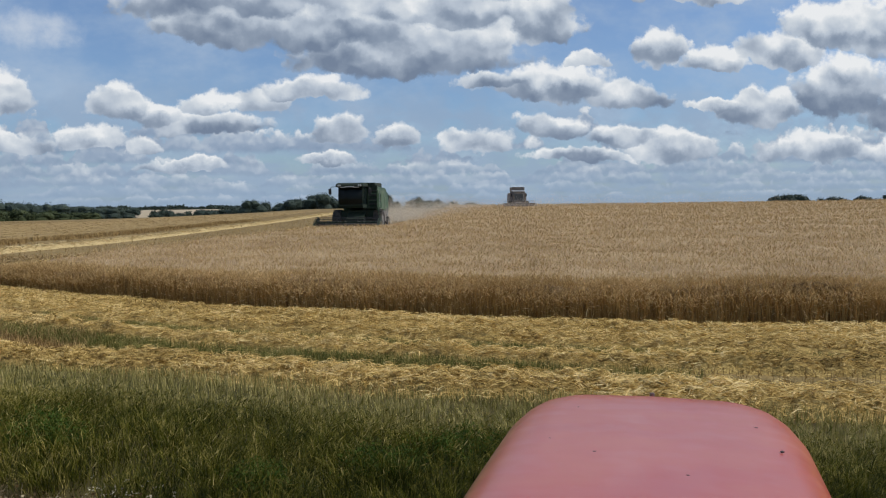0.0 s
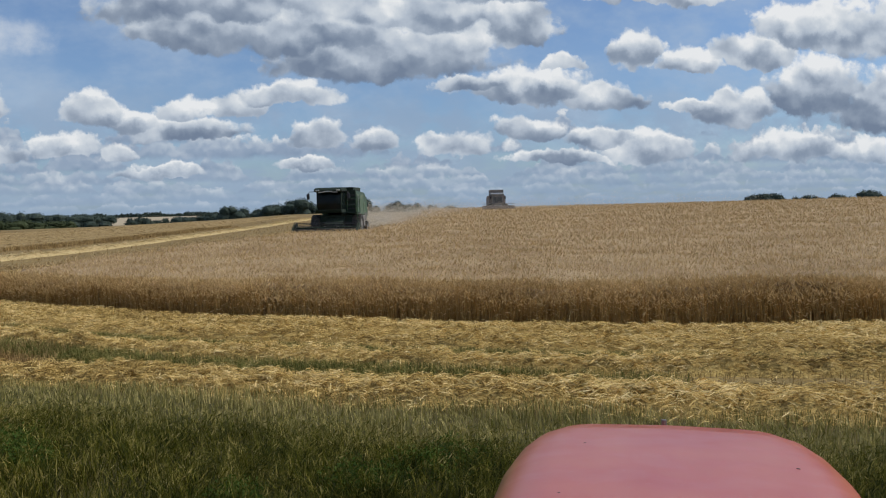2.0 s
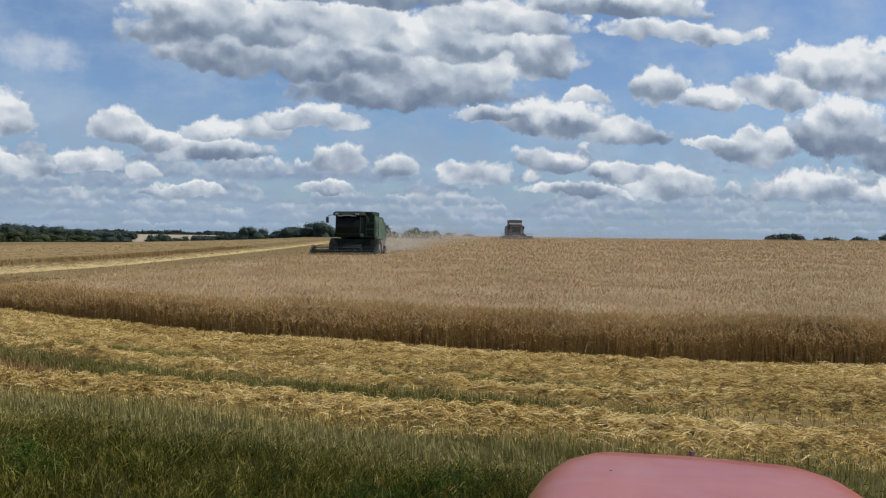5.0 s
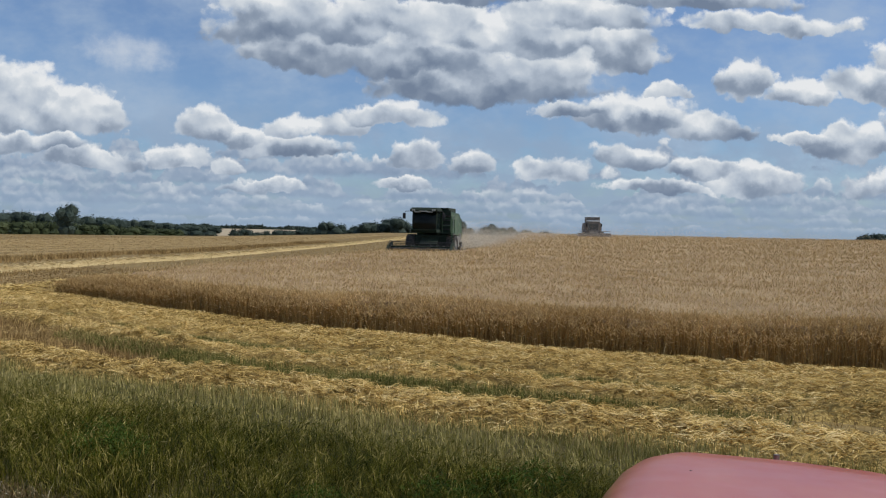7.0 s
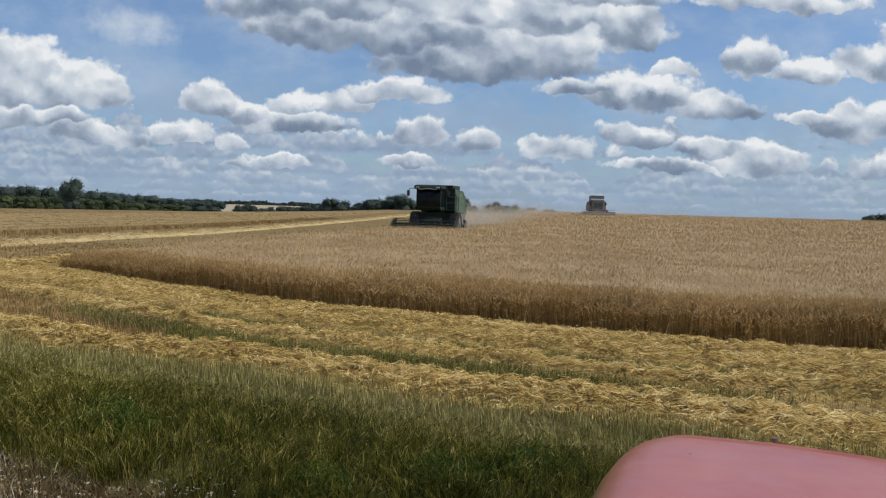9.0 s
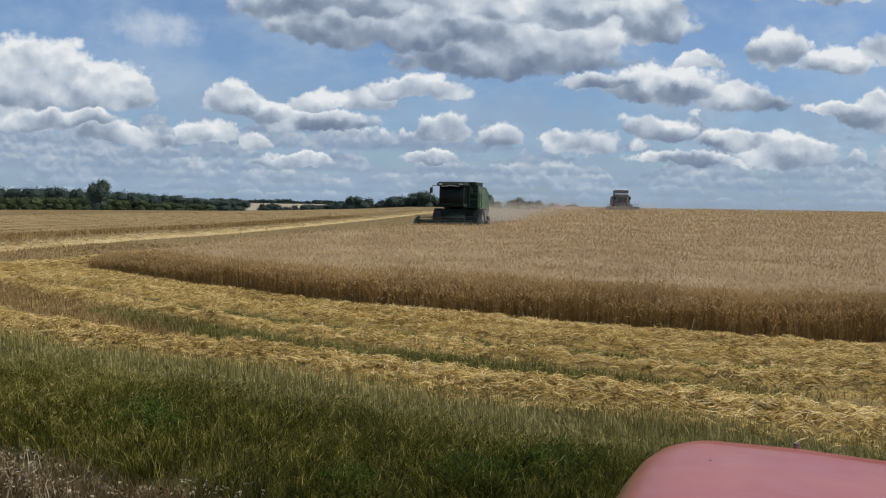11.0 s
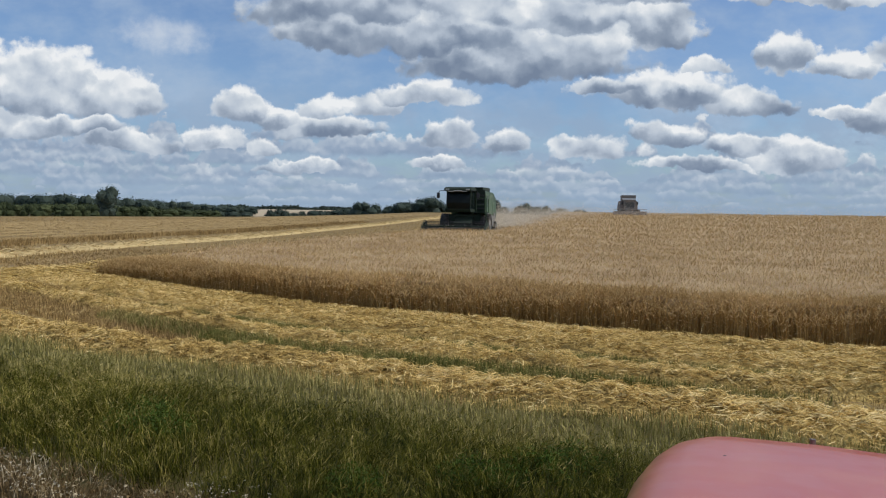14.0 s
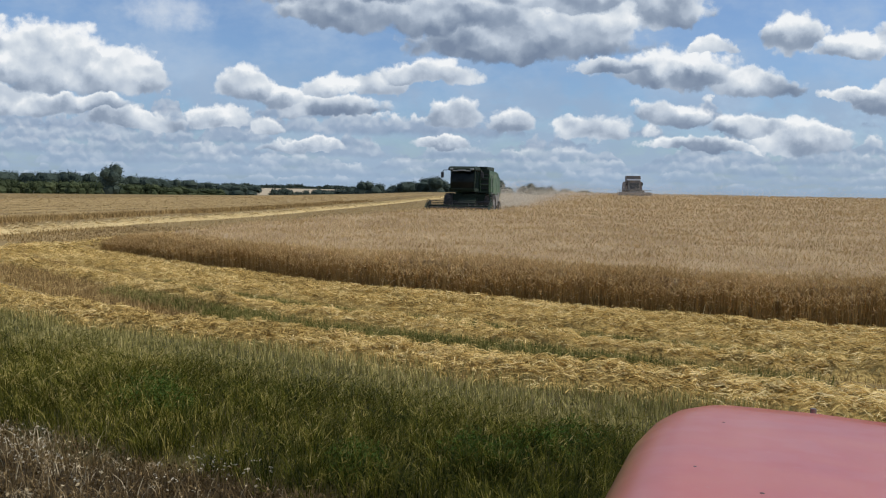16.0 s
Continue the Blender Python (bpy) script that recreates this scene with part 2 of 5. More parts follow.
def speckled(name, lo, hi, scale, rough, metal=0.0, dirt=None, dirt_amount=0.5, coat=0.0, bump=0.1):
    """Paint, rubber, steel: fine grain, broad stains and dust."""

    def build(n):
        pos = n.add("ShaderNodeTexCoord").outputs["Object"]
        a = n.noise(pos, scale, 5.0, 0.6).outputs["Fac"]
        col = n.mix(n.step(a, 0.3, 0.7), lo, hi)
        if dirt:
            d = n.noise(pos, scale * 0.23, 5.0, 0.65).outputs["Fac"]
            col = n.mix(n.step(d, 0.42, 0.72, 0.0, dirt_amount), col, dirt)
        r = n.step(a, 0.3, 0.7, rough * 0.85, min(1.0, rough * 1.15))
        return surface(n, col, r, metal, a, bump, 0.01, coat)

    return material(name, build)


def soil_build(n):
    pos = n.add("ShaderNodeNewGeometry").outputs["Position"]
    big = n.noise(pos, 0.25, 4.0).outputs["Fac"]
    mid = n.noise(pos, 3.0, 5.0, 0.65).outputs["Fac"]
    green = n.add("ShaderNodeAttribute")
    green.attribute_name = "green"
    straw = n.add("ShaderNodeAttribute")
    straw.attribute_name = "straw"
    road = n.add("ShaderNodeAttribute")
    road.attribute_name = "road"
    col = n.ramp(mid, [(0.25, (.12, .08, .03)), (.55, (.24, .165, .065)), (.8, (.36, .255, .105))])
    col = n.mix(n.m("MULTIPLY", straw.outputs["Fac"], n.step(mid, 0.3, 0.62, 0.35, 1.0)), col, (.40, .285, .115))
    # far stubble is paled with distance: air haze mixed into its colour
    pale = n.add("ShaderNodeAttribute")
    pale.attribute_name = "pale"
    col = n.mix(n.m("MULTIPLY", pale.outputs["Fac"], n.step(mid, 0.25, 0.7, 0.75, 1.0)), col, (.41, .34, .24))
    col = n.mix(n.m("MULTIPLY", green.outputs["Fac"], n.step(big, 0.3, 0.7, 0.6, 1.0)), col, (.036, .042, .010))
    col = n.mix(road.outputs["Fac"], col, n.ramp(mid, [(0.3, (.028, .019, .008)), (.7, (.068, .045, .019))]))
    return surface(n, col, 0.9, bump=mid, strength=0.6, dist=0.05, spec=0.2)


M_SOIL = material("field soil and stubble", soil_build)
M_STRAW = leafy("cut straw", [(0.0, (.11, .065, .018)), (.3, (.43, .29, .085)), (.65, (.69, .50, .185)), (1.0, (.90, .73, .38))], 0.15)
M_PALE = leafy("pale straw", [(0.0, (.36, .26, .11)), (.4, (.54, .415, .21)), (1.0, (.78, .64, .37))], 0.15)
M_FADED = leafy("faded straw", [(0.0, (.20, .135, .06)), (.5, (.35, .25, .12)), (1.0, (.52, .40, .22))], 0.15)
M_STUBBLE = leafy("stubble stalks", [(0.0, (.16, .098, .036)), (.5, (.32, .21, .085)), (1.0, (.48, .34, .15))], 0.15)
M_STUB_GREEN = leafy("green stubble", [(0.0, (.12, .115, .028)), (.5, (.30, .26, .085)), (1.0, (.58, .48, .21))], 0.2)
M_REGROW = leafy("green regrowth", [(0.0, (.060, .070, .013)), (.5, (.165, .162, .040)), (1.0, (.42, .35, .13))], 0.2)
M_CROP = leafy("ripe oat stalks", [(0.0, (.22, .125, .040)), (.5, (.39, .24, .085)), (1.0, (.56, .375, .15))], 0.2)
M_EAR = leafy("ripe oat ears", [(0.0, (.39, .265, .12)), (.5, (.60, .44, .225)), (1.0, (.82, .65, .40))], 0.2)
M_EAR_EDGE = leafy("golden oat ears", [(0.0, (.39, .26, .11)), (.5, (.60, .43, .20)), (1.0, (.82, .64, .37))], 0.2)
# low stops near black: the grass's own shadows are mixed into its colour
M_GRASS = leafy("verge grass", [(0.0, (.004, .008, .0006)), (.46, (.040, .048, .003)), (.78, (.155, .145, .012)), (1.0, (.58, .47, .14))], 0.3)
M_SEED = leafy("grass seed heads", [(0.0, (.04, .048, .005)), (.5, (.14, .13, .02)), (.8, (.32, .26, .07)), (1.0, (.66, .54, .24))], 0.25)
M_WEED = leafy("green weeds", [(0.0, (.024, .050, .006)), (.6, (.062, .112, .015)), (1.0, (.14, .20, .04))], 0.3)
M_DRY = leafy("dry roadside plants", [(0.0, (.030, .019, .006)), (.45, (.098, .062, .023)), (.78, (.25, .175, .082)), (1.0, (.64, .54, .36))], 0.2)
M_PETAL = leafy("pale flowers", [(0.0, (.38, .32, .22)), (1.0, (.70, .64, .50))], 0.2)
# bluish, narrow range of tones: aerial haze is painted into the leaves
M_LEAF = leafy("hazy tree leaves", [(0.0, (.038, .056, .048)), (.5, (.052, .072, .058)), (1.0, (.070, .090, .070))], 0.2)
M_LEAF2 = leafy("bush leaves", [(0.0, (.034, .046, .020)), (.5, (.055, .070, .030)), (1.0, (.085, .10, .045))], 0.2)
M_BARK = speckled("bark", (.05, .04, .03), (.12, .10, .08), 6.0, 0.9)


def canopy_build(n):
    pos = n.add("ShaderNodeNewGeometry").outputs["Position"]
    a = n.noise(pos, 14.0, 4.0, 0.7).outputs["Fac"]
    b = n.noise(pos, 0.22, 4.0, 0.55).outputs["Fac"]
    s = n.add("ShaderNodeMapping")
    n.link(pos, s.inputs[0])
    s.inputs["Scale"].default_value = (0.9, 0.12, 1.0)
    s.inputs["Rotation"].default_value = (0, 0, radians(28))
    rows = n.noise(s.outputs[0], 1.0, 3.0, 0.6).outputs["Fac"]
    f = n.m("ADD", n.m("MULTIPLY_ADD", a, 1.1, -0.05), n.m("MULTIPLY_ADD", n.m("ADD", b, rows), 0.5, -0.5), clamp=True)
    col = n.ramp(f, [(0.15, (.19, .115, .052)), (.5, (.37, .255, .138)), (.85, (.54, .405, .24))])
    return surface(n, col, 0.9, bump=a, strength=0.8, dist=0.08, spec=0.15)


M_CANOPY = material("ripe oat canopy", canopy_build)
M_GREEN = speckled("combine green paint", (.010, .044, .013), (.017, .060, .019), 3.0, 0.45, dirt=(.08, .10, .055), dirt_amount=0.3)
M_DKGREEN = speckled("dusty dark green paint", (.004, .015, .007), (.008, .023, .010), 4.0, 0.8, dirt=(.035, .035, .02), dirt_amount=0.35)
M_DUSTGREEN = speckled("dusty light green paint", (.034, .080, .038), (.055, .108, .055), 3.0, 0.55, dirt=(.24, .24, .17), dirt_amount=0.6)
M_BLACK = speckled("black plastic", (.012, .012, .013), (.025, .025, .026), 8.0, 0.6)
M_RUBBER = speckled("tyre rubber", (.015, .014, .013), (.035, .032, .028), 10.0, 0.85, dirt=(.14, .11, .075), dirt_amount=0.6)
M_STEEL = speckled("worn steel", (.20, .19, .18), (.36, .34, .31), 9.0, 0.45, 0.8, dirt=(.12, .09, .06), dirt_amount=0.5)
M_LAMP = speckled("lamp glass", (.25, .26, .25), (.40, .41, .40), 20.0, 0.15)
M_WHITE = speckled("white paint", (.72, .72, .70), (.82, .82, .80), 6.0, 0.4)
# dust, and the haze over the far combine put into these two colours
M_GREYRED = speckled("dusty red paint greyed for haze", (.19, .155, .135), (.25, .205, .18), 4.0, 0.8, dirt=(.30, .26, .22), dirt_amount=0.8)
M_DUSTHAZEGREY = speckled("dusty grey steel paled for haze", (.16, .15, .14), (.23, .215, .20), 4.0, 0.8, dirt=(.30, .26, .22), dirt_amount=0.7)


def glass_build(n):
    return surface(n, (.010, .016, .015), 0.10, spec=0.3)


# far combine's window: dark glass lightened to paint in the haze
M_HAZEGLASS = speckled("haze-paled cab glass", (.07, .07, .07), (.11, .11, .10), 5.0, 0.5)
M_GLASS = material("dark tinted cab glass", glass_build)


def hood_build(n):
    pos = n.add("ShaderNodeTexCoord").outputs["Object"]
    a = n.noise(pos, 3.0, 5.0, 0.6).outputs["Fac"]
    b = n.noise(pos, 60.0, 3.0, 0.6).outputs["Fac"]
    wipe = n.noise(pos, 9.0, 2.0, 0.4).outputs["Fac"]
    col = n.mix(n.step(a, 0.35, 0.7), (.40, .036, .024), (.44, .070, .044))
    col = n.mix(n.step(wipe, 0.45, 0.65, 0.03, 0.20), col, (.46, .22, .16))
    col = n.mix(n.step(b, 0.62, 0.72, 0.0, 0.15), col, (.40, .24, .19))
    rough = n.step(wipe, 0.3, 0.7, 0.30, 0.42)
    return surface(n, col, rough, bump=b, strength=0.02, dist=0.002, coat=0.5, spec=0.4)


M_HOOD = material("faded red tractor paint", hood_build)


M_DUST = leafy("airborne chaff and dust", [(0.0, (.66, .57, .44)), (1.0, (.80, .72, .60))], 0.5, 0.9)


# ---- lie of the land ----
def vnoise(x, y, scale, seed=0):
    """Smooth value noise, -1 to 1."""
    r = np.random.RandomState(seed).rand(256, 256) * 2 - 1
    x, y = np.asarray(x, float) * scale + 1000, np.asarray(y, float) * scale + 1000
    xi, yi = np.floor(x).astype(int), np.floor(y).astype(int)
    fx, fy = x - xi, y - yi
    fx, fy = fx * fx * (3 - 2 * fx), fy * fy * (3 - 2 * fy)
    g = lambda i, j: r[(xi + i) % 256, (yi + j) % 256]
    return (g(0, 0) * (1 - fx) + g(1, 0) * fx) * (1 - fy) + (g(0, 1) * (1 - fx) + g(1, 1) * fx) * fy


def smooth(a, b, x):
    t = np.clip((x - a) / (b - a), 0, 1)
    return t * t * (3 - 2 * t)


def land(x, y):
    """Height of the ground: nearly flat by the road, rising to a brow, a shallow dip, then far rising fields."""
    x, y = np.asarray(x, float), np.asarray(y, float)
    d, az = np.hypot(x, y), np.degrees(np.arctan2(x, y))
    brow = np.interp(az, [-180, -60, -29, -15, -11.5, -6, -2, 3, 9, 29, 60, 180], [0.8, 1.0, 1.06, 1.35, 1.6, 2.2, 2.9, 2.95, 2.5, 2.38, 2.4, 1.0])
    reach = np.interp(az, [-180, -29, -11, -2, 9, 180], [150, 160, 180, 190, 172, 170])
    k = np.clip((d - 12) / (reach - 12), 0, 1)
    z = brow * (k ** 1.15)
    z = z - (brow + 1.8) * smooth(reach, reach * 2.1, d)
    z = z + 10.0 * smooth(600, 1500, d) - 6 * smooth(1700, 4500, d)
    near = np.exp(-(d / 45) ** 2)
    return z + near * (0.03 * vnoise(x, y, 0.5, 3) + 0.015 * vnoise(x, y, 1.7, 4)) - 0.10 * smooth(7.4, 5.6, y + 0.35 * x)


EDGE_X = [-60, -12, -8.8, -5.2, -2.2, 1.5, 4.65, 8.1, 10.75, 20, 60]
EDGE_Y = [66, 27.8, 24.7, 21.45, 19.4, 17.2, 15.75, 14.45, 13.5, 10.6, 0]


def edge(x):
    """The near edge of the standing crop."""
    x = np.asarray(x, float)
    return sum(np.interp(x + o, EDGE_X, EDGE_Y) for o in (-0.8, 0, 0.8)) / 3


def crop_left(y):
    return np.interp(y, [0, 27, 33, 43, 57.6, 59.0, 61, 65, 130, 280], [-12.6, -12.3, -11.4, -8.7, -2.7, 3.0, 3.6, 4.5, 16.2, 43])


def in_crop(x, y, inset=0.0):
    wob = 0.15 * vnoise(x, y, 0.5, 7) + 0.06 * vnoise(x, y, 1.7, 8)
    return (y > edge(x) + inset + wob) & (x > crop_left(y) + inset + wob) & (np.hypot(x, y) < 240)


def roadside(x, y):
    """How far a place lies on the road's side of the verge."""
    return 5.78 - 0.43 * np.asarray(x, float) - y


def shift(x):
    """The verge swings away from the crop towards the field's corner."""
    return np.interp(x, [-14, -8, -6.5, -4, -2.7, 0, 3], [2.0, 1.6, 1.35, 0.5, 0.25, 0.0, -0.2])


def offs(x, y):
    """How far in front of the crop's edge a place lies."""
    return edge(x) - y


# ---- mesh helpers ----
def thing(name, label, category, place=(0, 0, 0), turn=0.0, group="", kind=""):
    e = new(name)
    e.empty_display_size = 0.2
    e.matrix_world = pose(*place, 0, 0, turn)
    return tagged(e, label, category, group, kind)


def part(name, bm, mat, parent=None, label=""):
    me = bpy.data.meshes.new(name)
    bm.to_mesh(me)
    bm.free()
    me.materials.append(mat)
    ob = new(name, me)
    if parent is not None:
        ob.parent = parent
    return tagged(ob, label)


def raw(name, verts, faces, mat, parent=None, flat=True):
    """A mesh from arrays of vertices and of faces of one size."""
    me = bpy.data.meshes.new(name)
    verts, faces = np.asarray(verts, np.float32), np.asarray(faces, np.int32)
    nf, k = faces.shape
    me.vertices.add(len(verts))
    me.vertices.foreach_set("co", verts.ravel())
    me.loops.add(nf * k)
    me.loops.foreach_set("vertex_index", faces.ravel())
    me.polygons.add(nf)
    me.polygons.foreach_set("loop_start", np.arange(0, nf * k, k, dtype=np.int32))
    me.update(calc_edges=True)
    if not flat:
        me.polygons.foreach_set("use_smooth", np.ones(nf, bool))
    me.materials.append(mat)
    ob = new(name, me)
    if parent is not None:
        ob.parent = parent
    return ob


def blades(p, height, width, lean, rng, az=None):
    """Bent tapering blades: 5 vertices and 3 triangles each. Returns vertices and triangles."""
    n = len(p)
    az = rng.rand(n) * 2 * np.pi if az is None else az
    side = az + np.pi / 2 + (rng.rand(n) - 0.5)
    w = np.stack([np.cos(side), np.sin(side), np.zeros(n)], 1) * (width * 0.5)[:, None]
    tip = np.stack([np.cos(az) * lean, np.sin(az) * lean, height], 1)
    midp = p + tip * np.array([0.35, 0.35, 0.62])
    v = np.stack([p - w, p + w, midp + w * 0.8, midp - w * 0.8, p + tip], 1).reshape(-1, 3)
    b = (np.arange(n) * 5)[:, None, None]
    f = (b + np.array([[0, 1, 2], [0, 2, 3], [3, 2, 4]])).reshape(-1, 3)
    return v, f


def ears(p, length, width, az, droop, rng):
    """Two crossed spindles on a nodding axis: 8 vertices, 4 triangles each."""
    n = len(p)
    ax = np.stack([np.cos(az) * np.sin(droop), np.sin(az) * np.sin(droop), np.cos(droop)], 1)
    a = np.stack([-np.sin(az), np.cos(az), np.zeros(n)], 1)
    b = np.cross(ax, a)
    L, W = length[:, None], (width * 0.5)[:, None]
    v = np.concatenate([np.stack([p, p + ax * L * 0.45 + s * W, p + ax * L, p + ax * L * 0.45 - s * W], 1) for s in (a, b)], 1).reshape(-1, 3)
    k = (np.arange(n) * 8)[:, None, None]
    f = (k + np.array([[0, 1, 2], [0, 2, 3], [4, 5, 6], [4, 6, 7]])).reshape(-1, 3)
    return v, f


def join(*vf):
    vs, fs, o = [], [], 0
    for v, f in vf:
        vs.append(v)
        fs.append(f + o)
        o += len(v)
    return np.concatenate(vs), np.concatenate(fs)


def scatter(n, x0, x1, y0, y1, rng, keep):
    x, y = x0 + (x1 - x0) * rng.rand(n), y0 + (y1 - y0) * rng.rand(n)
    ok = keep(x, y)
    return x[ok], y[ok]


def ground_points(x, y, lift=0.0):
    return np.stack([x, y, land(x, y) + lift], 1)


def band(n, x0, x1, o0, o1, rng, swing=False):
    """Places spread over a strip that runs along the crop's edge, from o0 to o1 in front of it."""
    x, o = x0 + (x1 - x0) * rng.rand(n), o0 + (o1 - o0) * rng.rand(n)
    return x, edge(x) - o - (shift(x) if swing else 0)


# ---- ground ----
def build_ground():
    az = np.radians(np.concatenate([np.arange(-44, 56, 0.55), np.arange(56, 316, 4.0)]))
    d = np.concatenate([[0.002, 1, 2, 3, 4], np.geomspace(5, 240, 190), np.geomspace(255, 4900, 50)])
    A, D = np.meshgrid(az, d, indexing="ij")
    x, y = D * np.sin(A), D * np.cos(A)
    z = land(x, y)
    verts = np.stack([x, y, z], -1).reshape(-1, 3)
    na, nd = len(az), len(d)
    i, j = np.meshgrid(np.arange(na), np.arange(nd - 1), indexing="ij")
    i2 = (i + 1) % na
    faces = np.stack([i * nd + j, i2 * nd + j, i2 * nd + j + 1, i * nd + j + 1], -1).reshape(-1, 4)[:, ::-1]
    verts = np.concatenate([verts, [[0, 0, float(land(0.0, 0.01))]]])
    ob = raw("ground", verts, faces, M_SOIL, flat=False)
    x, y = verts[:, 0], verts[:, 1]
    v, dd = offs(x, y), np.hypot(x, y)
    wob = 0.4 * vnoise(x, y, 0.6, 11)
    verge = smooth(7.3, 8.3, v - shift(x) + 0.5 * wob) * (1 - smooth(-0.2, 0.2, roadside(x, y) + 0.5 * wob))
    gap = np.maximum(np.exp(-((v - 5.9 + 0.5 * wob) / 0.6) ** 2), 0.8 * np.exp(-((v - 3.95 + 0.3 * wob) / 0.35) ** 2)) * 0.8 * (x < 9) * (x > -7)
    road = smooth(-0.2, 0.2, roadside(x, y) + 0.5 * wob)
    straw = (1 - smooth(8.0, 9.0, v)) * (0.35 + 0.25 * vnoise(x, y, 0.3, 5)) - 0.34 * smooth(28, 50, dd)
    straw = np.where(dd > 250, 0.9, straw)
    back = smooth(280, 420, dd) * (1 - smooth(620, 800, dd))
    # pale: painted haze, coming in from 250 m outwards
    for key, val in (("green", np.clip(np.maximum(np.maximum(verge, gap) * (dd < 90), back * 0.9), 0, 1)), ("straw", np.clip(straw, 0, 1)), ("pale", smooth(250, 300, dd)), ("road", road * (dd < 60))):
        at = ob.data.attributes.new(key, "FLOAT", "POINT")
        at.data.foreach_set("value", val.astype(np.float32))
    tagged(ob, "harvested grain field with a grassy verge, rising to a brow", "ground", kind="structure")


build_ground()


# ---- standing crop ----
CROP_H = 0.84


def corner(x, y):
    """The crop thins and stands lower towards the field's corner."""
    return 1 - 0.36 * (1 - smooth(0.0, 4.5, x - crop_left(y))) * (1 - smooth(30, 40, y))


def build_crop():
    rng = np.random.RandomState(21)
    # the closed mass of the crop below its ears
    az = np.radians(np.arange(-30, 52, 0.3))
    d = np.concatenate([np.arange(13.0, 40, 0.16), np.geomspace(40, 235, 150)])
    A, D = np.meshgrid(az, d, indexing="ij")
    x, y = D * np.sin(A), D * np.cos(A)
    lump = 0.05 * vnoise(x, y, 0.9, 31) + 0.03 * vnoise(x, y, 3.0, 32) + 0.05 * vnoise(x, y, 0.22, 33)
    z = land(x, y) + (CROP_H - 0.16) * corner(x, y) + lump
    inside = in_crop(x, y, 0.6)
    na, nd = A.shape
    i, j = np.meshgrid(np.arange(na - 1), np.arange(nd - 1), indexing="ij")
    ok = inside[:-1, :-1] & inside[1:, :-1] & inside[1:, 1:] & inside[:-1, 1:]
    idx = lambda a, b: a * nd + b
    q = np.stack([idx(i, j), idx(i, j + 1), idx(i + 1, j + 1), idx(i + 1, j)], -1)[ok]
    top = np.stack([x, y, z], -1).reshape(-1, 3)
    low = top.copy()
    low[:, 2] = land(low[:, 0], low[:, 1]) - 0.02
    n0 = len(top)
    e = np.concatenate([q[:, [0, 1]], q[:, [1, 2]], q[:, [2, 3]], q[:, [3, 0]]])
    key = np.minimum(e[:, 0], e[:, 1]).astype(np.int64) * n0 + np.maximum(e[:, 0], e[:, 1])
    _, inv, cnt = np.unique(key, return_inverse=True, return_counts=True)
    rim = e[cnt[inv] == 1]
    wall = np.stack([rim[:, 1], rim[:, 0], rim[:, 0] + n0, rim[:, 1] + n0], 1)
    faces = np.concatenate([q, wall])
    used, remap = np.unique(faces, return_inverse=True)
    verts = np.concatenate([top, low])[used]
    crop = thing("standing_crop", "tall ripe tan oat crop standing uncut", "crop", kind="stuff")
    raw("canopy", verts, remap.reshape(faces.shape), M_CANOPY, crop, flat=False)
    # whole stalks along the cut edges
    sets = []
    x, y = scatter(300000, -13.5, 13, 12, 30, rng, lambda x, y: in_crop(x, y, 0.0) & ~in_crop(x, y, 1.5))
    back = np.minimum(y - edge(x), (x - crop_left(y)) * 0.9)
    rise = 0.64 + 0.36 * smooth(-0.1, 0.5, back + 0.25 * vnoise(x, y, 1.1, 35))
    h = CROP_H * (0.74 + 0.34 * rng.rand(len(x))) * rise * corner(x, y) + 0.05 * vnoise(x, y, 0.9, 31)
    p, lean = ground_points(x, y), 0.05 + 0.24 * rng.rand(len(x)) ** 2
    az = rng.rand(len(x)) * 2 * np.pi
    raw("stalks", *blades(p, h, 0.006 + 0.006 * rng.rand(len(x)), lean, rng, az), M_CROP, crop)
    tip = p + np.stack([np.cos(az) * lean, np.sin(az) * lean, h * 0.9], 1)
    edge_sets = [ears(tip, 0.08 + 0.08 * rng.rand(len(x)), 0.012 + 0.010 * rng.rand(len(x)), az, 0.3 + 0.9 * rng.rand(len(x)), rng)]
    # hanging leaves and side ears over the cut face
    k = rng.rand(len(x)) < 0.42
    hp = p[k] + np.stack([rng.randn(k.sum()) * 0.03, rng.randn(k.sum()) * 0.03, h[k] * (0.25 + 0.7 * rng.rand(k.sum()))], 1)
    edge_sets.append(ears(hp, 0.06 + 0.10 * rng.rand(k.sum()), 0.012 + 0.014 * rng.rand(k.sum()), rng.rand(k.sum()) * 6.28, 0.5 + 1.8 * rng.rand(k.sum()), rng))
    raw("leaf_blades", *blades(hp, 0.10 - 0.2 * rng.rand(k.sum()), 0.008 + 0.008 * rng.rand(k.sum()), 0.06 + 0.12 * rng.rand(k.sum()), rng), M_CROP, crop)
    # ears over the top, thinning out with distance
    n = 125000
    bearing, d = np.radians(-26 + 68 * rng.rand(n)), 13 * (232 / 13) ** rng.rand(n)
    x, y = d * np.sin(bearing), d * np.cos(bearing)
    ok = in_crop(x, y, 0.45)
    x, y, d = x[ok], y[ok], d[ok]
    lump = 0.05 * vnoise(x, y, 0.9, 31) + 0.03 * vnoise(x, y, 3.0, 32) + 0.05 * vnoise(x, y, 0.22, 33)
    scale = np.maximum(0.9, d / 22)
    p = ground_points(x, y, 0) + np.stack([x * 0, x * 0, (CROP_H - 0.22) * corner(x, y) + lump + 0.10 * rng.rand(len(x))], 1)
    az = rng.rand(len(x)) * 2 * np.pi
